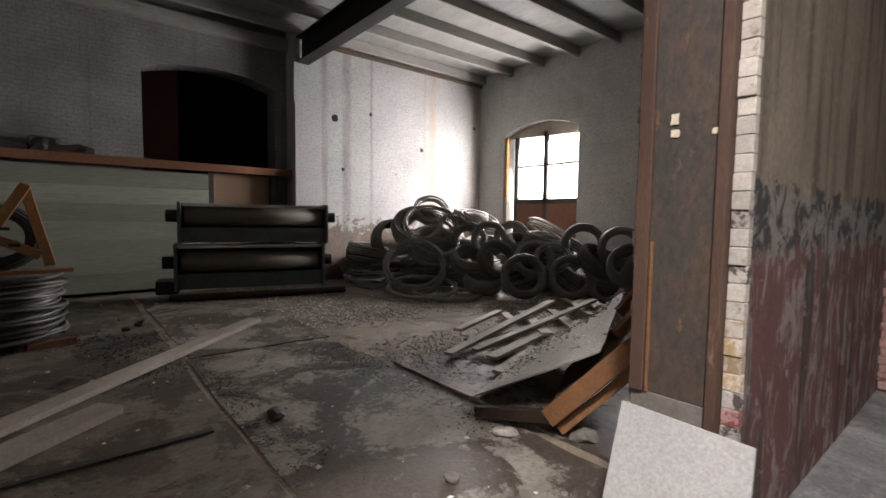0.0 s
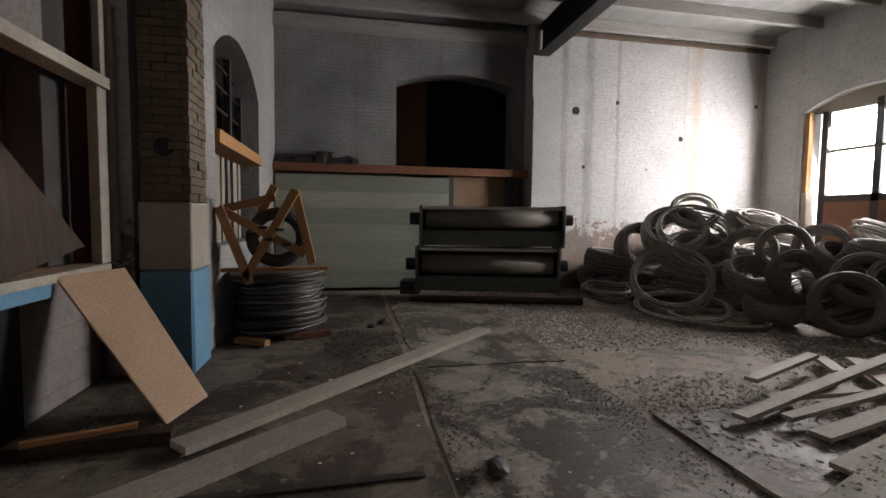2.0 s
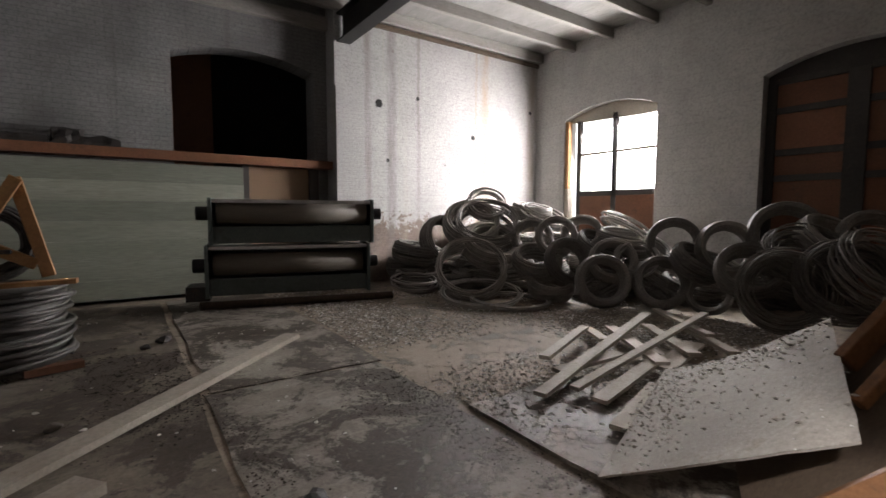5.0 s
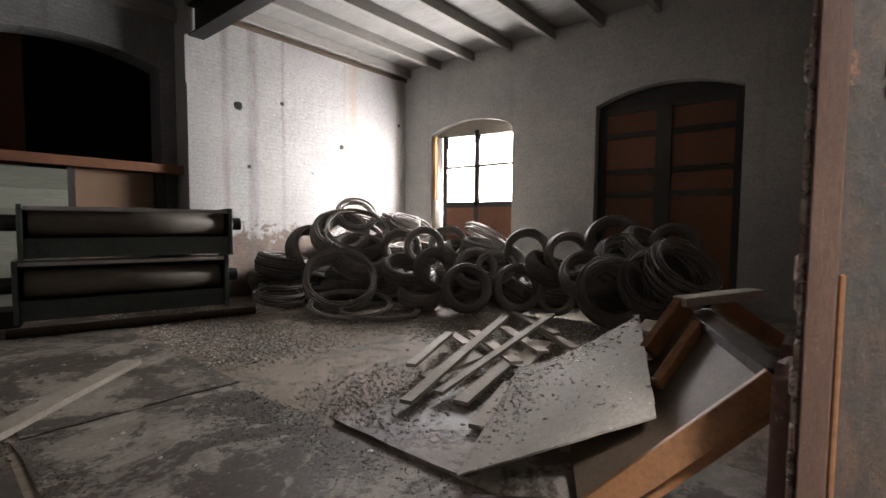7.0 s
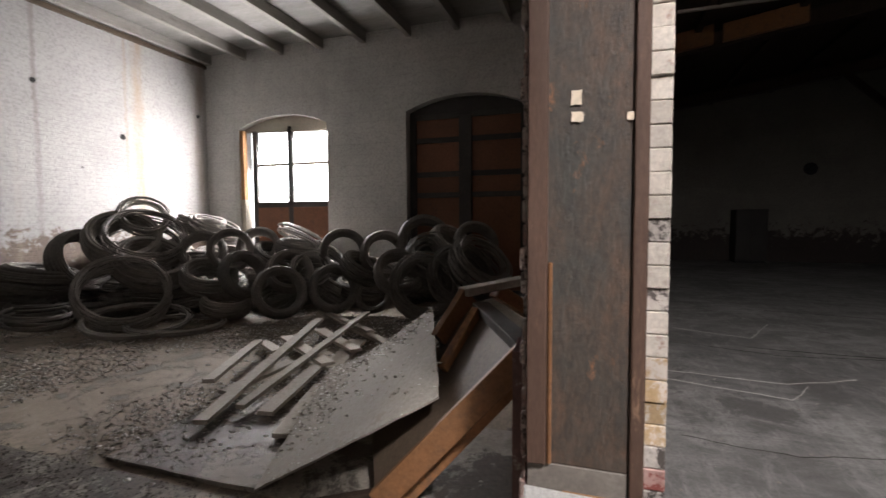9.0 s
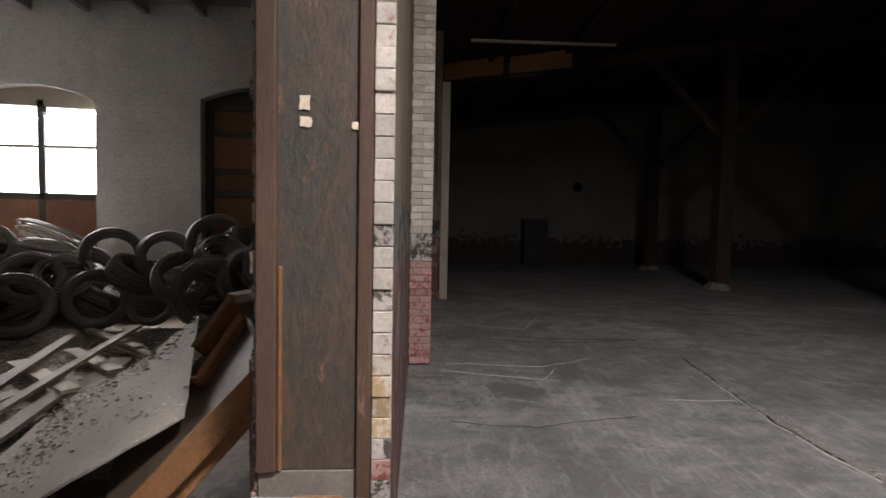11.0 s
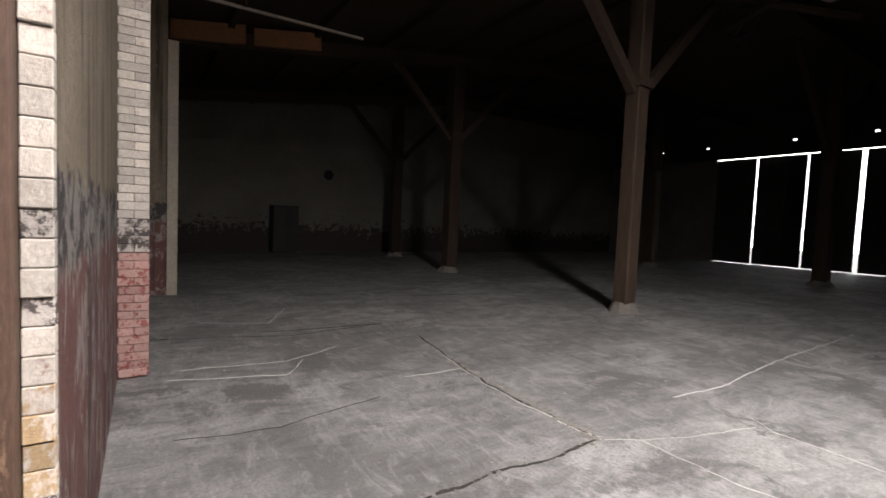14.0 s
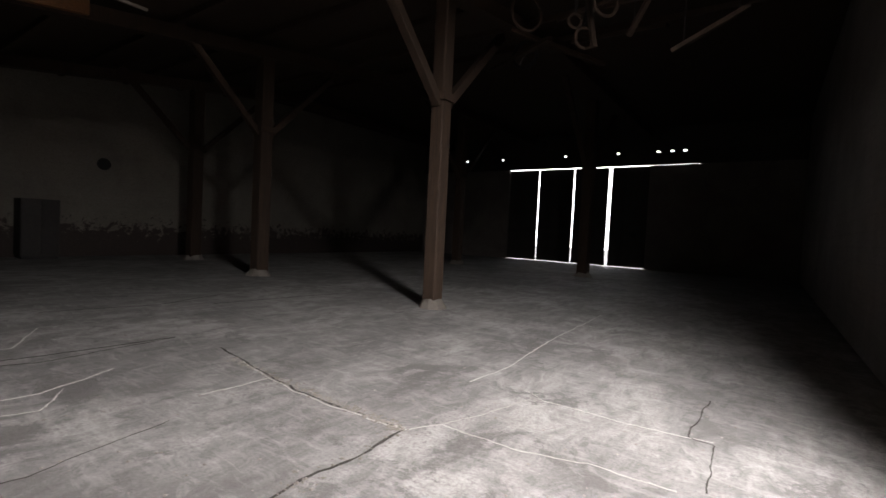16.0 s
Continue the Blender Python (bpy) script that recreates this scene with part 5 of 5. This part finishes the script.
bm = bmesh.new()
tube_bm(bm, [(0, 0.05, 0.3), (0, 0.05, 0.75)], 0.025, 6)
part("hanger", bm, STEEL, hoop)
for a, b in (((4.2, -8.0, 5.3), (6.8, -10.2, 5.75)), ((3.6, -9.6, 5.2), (5.2, -8.2, 5.75)), ((2.2, -8.8, 5.45), (4.4, -9.8, 5.9))):
    plank(a, b, 0.12, 0.08, TIMBER_OLD, "loose dark timber slung under the roof", "slung timbers")
for x, y, z, r in ((2.97, -6.5, 4.57, 0.16), (3.12, -6.45, 4.85, 0.11), (4.05, -6.6, 5.25, 0.3), (2.6, -6.3, 4.95, 0.2)):
    ring = thing("iron_ring", pose(x, y, z, 0, 0, 40 + 60 * r), "dark iron ring hanging under the roof timbers", "ring", "rings under the roof")
    bm = bmesh.new()
    tube_bm(bm, [(r * math.cos(a), 0, r * math.sin(a)) for a in [2 * math.pi * k / 24 for k in range(24)]], 0.028, 6, True)
    part("rim", bm, TIMBER_OLD, ring, smooth=True)
    bm = bmesh.new()
    tube_bm(bm, [(0, 0, r), (0, 0, roof_z(y) + 0.47 - z)], 0.016, 6)
    part("hanger", bm, STEEL, ring)
for a, b in (((1.67, -6.5, 4.11), (0.74, -6.4, 4.5)), ((2.3, -6.6, 4.5), (1.9, -6.3, 5.0)), ((2.75, -6.3, 4.3), (3.0, -6.5, 5.4)), ((3.6, -6.9, 5.1), (1.2, -6.6, 5.3))):
    pole = plank(a, b, 0.07, 0.06, TIMBER_OLD, "thin dark pole slung on wires under the roof", "slung timbers")
    for f in (0.15, 0.85):
        q = Vector(a).lerp(Vector(b), f)
        bm = bmesh.new()
        tube_bm(bm, [(q.x, q.y, q.z + 0.03), (q.x, q.y, roof_z(q.y) + 0.47)], 0.008, 5)
        bm.transform(pole.matrix_world.inverted())
        part("wire", bm, STEEL, pole)
hw = thing("wall_opening", pose(18.6, -5.3, 3.06), "round dark hole high in the cream end wall", "hole")
bm = bmesh.new()
bmesh.ops.create_cone(bm, cap_ends=True, segments=18, radius1=0.2, radius2=0.2, depth=0.012, matrix=pose(-0.004, 0, 0, 0, 90))
part("void", bm, SHADE_BLACK, hw)

# ---- grit, gravel and cracks on the floors ----
def grit(name, count, place, size, material, label, seed):
    """Many small stones joined as one stuff object; place(rng) gives x, y, z of each, or None."""
    rng = random.Random(seed)
    verts, faces = [], []
    shape = ((1, 0, 0), (-1, 0, 0), (0, 1, 0), (0, -1, 0), (0, 0, 1), (0, 0, -1))
    tris = ((0, 2, 4), (2, 1, 4), (1, 3, 4), (3, 0, 4), (2, 0, 5), (1, 2, 5), (3, 1, 5), (0, 3, 5))
    while len(faces) < count * 8:
        p = place(rng)
        if p is None:
            continue
        s, n = size * rng.choice((0.4, 0.5, 0.6, 0.8, 1.0, 1.7)), len(verts)
        a = rng.uniform(0, 6.28)
        for x, y, z in shape:
            x, y = x * rng.uniform(0.6, 1.4), y * rng.uniform(0.6, 1.4)
            verts.append((p[0] + s * (x * math.cos(a) - y * math.sin(a)), p[1] + s * (x * math.sin(a) + y * math.cos(a)), p[2] + s * 0.45 * z + s * 0.25))
        faces += [tuple(n + i for i in t) for t in tris]
    me = bpy.data.meshes.new(name)
    me.from_pydata(verts, [], faces)
    me.materials.append(material)
    return tagged(new(name, me), label, "grit", "", "stuff")


def grit_material():
    m, t, p = nodes_of("mixed_grit")
    g = t.nodes.new("ShaderNodeNewGeometry")
    r = t.nodes.new("ShaderNodeValToRGB")
    e = r.color_ramp.elements
    e[0].position, e[0].color = 0.0, (0.14, 0.122, 0.102, 1)
    e[1].position, e[1].color = 1.0, (0.8, 0.78, 0.74, 1)
    mid = e.new(0.55)
    mid.color = (0.3, 0.265, 0.225, 1)
    t.links.new(g.outputs["Random Per Island"], r.inputs[0])
    t.links.new(r.outputs[0], p.inputs["Base Color"])
    p.inputs["Roughness"].default_value = 0.8
    return m


GRIT = grit_material()
DARKGRIT = worn("dark_crumbs", (0.06, 0.05, 0.04), (0.04, 0.033, 0.027), (0.09, 0.075, 0.06), 5, 40, 0.9)


def on_gravel(rng):
    x, y = rng.uniform(2.25, 6.6), rng.uniform(3.1, 9.3)
    if (x < 3.3 and y < 3.95 and rng.random() < 0.6) or y > 9.4 - 0.2 * (x - 2) or noise.noise((x * 0.9, y * 0.9, 2)) + 0.35 < rng.random() * 0.9:
        return None
    return (x, y, 0.01 if x < 3.3 and y < 3.95 else -0.014)


def on_patch(rng):
    x, y = rng.uniform(0.75, 2.2), rng.uniform(2.4, 6.0)
    if noise.noise((x * 1.1, y * 0.8, 5)) + 0.55 * noise.noise((x * 4, y * 4, 1)) < 0.5 * rng.random() - 0.12:
        return None
    return (x, y, -0.006)


def on_left(rng):
    x, y = rng.uniform(-1.5, 0.75), rng.uniform(2.6, 8.5)
    if noise.noise((x * 0.9, y * 0.7, 8)) + 0.5 * noise.noise((x * 3, y * 3, 4)) < 0.55 * rng.random() - 0.12:
        return None
    return (x, y, -0.01)


def on_all(rng):
    return (rng.uniform(-1.5, 6), rng.uniform(1.2, 9.3), 0.0)


def on_sheet(rng):
    u, v = rng.random(), rng.random() ** 0.6
    if rng.random() > 0.15 + 0.85 * (u < 0.35 or v > 0.8):
        return None
    p = grid[int(u * N)][int(v * N)].lerp(grid[int(u * N) + 1][int(v * N) + 1], rng.random())
    return (p.x + rng.uniform(-0.06, 0.06), p.y + rng.uniform(-0.03, 0.03), p.z + 0.012)


def on_hall(rng):
    return (rng.uniform(0.2, 9), rng.uniform(-7, 0.9), 0.0)


grit("gravel", 26000, on_gravel, 0.0105, GRIT, "grey and white gravel and chips on the dirt floor", 1)
grit("crumbs", 3500, on_patch, 0.0055, DARKGRIT, "dark crumbs of dirt on the concrete slabs", 2)
grit("crumbs_by_pier", 7000, on_left, 0.006, DARKGRIT, "dark crumbs of dirt beside the boards", 3)
grit("chips", 900, on_all, 0.013, GRIT, "pale chips of plaster scattered on the floor", 4)
grit("sheet_grit", 1800, on_sheet, 0.009, GRIT, "grit lying on the plywood sheet", 5)
grit("hall_chips", 2600, on_hall, 0.0075, PEBBLE, "pale chips scattered on the hall floor", 6)


def crack(points, w, material, label, name="floor_crack", h=0.004):
    """A ragged ribbon along points on the floor."""
    bm = bmesh.new()
    path = []
    for (a, b), (c, d) in zip(points, points[1:]):
        n = max(3, int(math.hypot(c - a, d - b) / 0.06))
        path += [(a + (c - a) * k / n, b + (d - b) * k / n) for k in range(n)]
    path.append(points[-1])
    prev = None
    for i, (x, y) in enumerate(path):
        q = path[min(i + 1, len(path) - 1)]
        o = path[max(i - 1, 0)]
        dx, dy = q[0] - o[0], q[1] - o[1]
        l = math.hypot(dx, dy) or 1
        off = 0.03 * noise.noise((x * 4, y * 4, 3)) + 0.012 * noise.noise((x * 17, y * 17, 3))
        ww_ = w * (0.85 if material is CHALK else 1) * (0.35 + 1.1 * abs(noise.noise((x * 9, y * 9, 7))))
        cur = [bm.verts.new((x + (off + s * ww_) * -dy / l, y + (off + s * ww_) * dx / l, h * (1 if s == 0 else 0.2))) for s in (-1, 0, 1)]
        if prev:
            bm.faces.new((prev[0], cur[0], cur[1], prev[1]))
            bm.faces.new((prev[1], cur[1], cur[2], prev[2]))
        prev = cur
    bmesh.ops.recalc_face_normals(bm, faces=bm.faces)
    return structure(name, bm, material, label, "crack")


crack([(2.37, -0.2), (2.38, -0.8), (2.36, -1.3), (2.4, -1.67)], 0.018, CRACKFILL, "open dark crack in the hall floor")
crack([(2.4, -1.67), (3.0, -1.66), (3.58, -1.66), (5.26, -1.94)], 0.02, CRACKFILL, "dirt-filled joint in the hall floor")
crack([(2.44, -1.64), (3.0, -1.63), (3.6, -1.63), (4.6, -1.8)], 0.01, CHALK, "pale crumbled edge of the joint", h=0.008)
crack([(2.4, -1.67), (2.23, -1.92), (1.66, -1.92), (1.2, -2.05), (0.7, -2.08)], 0.012, CHALK, "pale crack line in the hall floor")
crack([(2.23, -1.92), (2.1, -2.3), (1.96, -2.87)], 0.009, CHALK, "pale crack line in the hall floor")
crack([(2.59, -2.88), (2.54, -3.58), (2.69, -5.03), (2.8, -7.81)], 0.016, CHALK, "pale crack line in the hall floor")
crack([(0.56, -2.16), (0.58, -2.91), (0.76, -2.93), (0.71, -3.95)], 0.008, CRACKFILL, "thin dark crack in the hall floor")
crack([(6.12, -0.31), (6.02, -1.82)], 0.02, CRACKFILL, "thin dark crack in the hall floor")
crack([(6.21, 0.84), (6.1, 0.3), (6.07, 0.12), (5.84, -0.57), (6.01, -1.81)], 0.012, CRACKFILL, "thin dark crack in the hall floor")
crack([(6.91, 0.3), (6.57, -0.49), (7.49, -0.91)], 0.016, CHALK, "pale crack line in the hall floor")
crack([(4.76, 0.7), (4.5, -0.2), (4.9, -0.45)], 0.009, CHALK, "pale crack line in the hall floor")
crack([(4.01, -1.09), (3.98, -1.7)], 0.01, CHALK, "pale crack line in the hall floor")
crack([(2.09, -3.05), (1.86, -2.89), (1.09, -2.9), (0.59, -2.96)], 0.007, CHALK, "fine pale crack in the hall floor")
crack([(3.6, 0.7), (3.5, 0.1), (3.7, -0.7)], 0.006, CRACKFILL, "fine dark crack in the hall floor")
crack([(8.6, -1.2), (8.3, -2.6), (8.8, -4.0)], 0.014, CRACKFILL, "thin dark crack in the hall floor")
crack([(7.9, -3.3), (7.6, -5.8)], 0.02, CRACKFILL, "thin dark crack in the hall floor")
crack([(5.0, 0.6), (4.9, -0.3), (5.2, -0.9)], 0.012, CHALK, "pale scratch on the hall floor")


def on_joint(rng):
    f = rng.random() ** 1.5
    x, y = 2.4 + 2.4 * f, -1.66 - 0.12 * f
    return (x + rng.uniform(-0.04, 0.04), y + rng.gauss(0, 0.035), 0.0)


def on_open_crack(rng):
    return (2.37 + rng.gauss(0, 0.05), rng.uniform(-1.7, -0.1), 0.0)


grit("joint_rubble", 700, on_joint, 0.011, PEBBLE, "crumbled rubble along the floor joint", 7)
grit("crack_rubble", 160, on_open_crack, 0.01, PEBBLE, "crumbs along the open crack", 8)
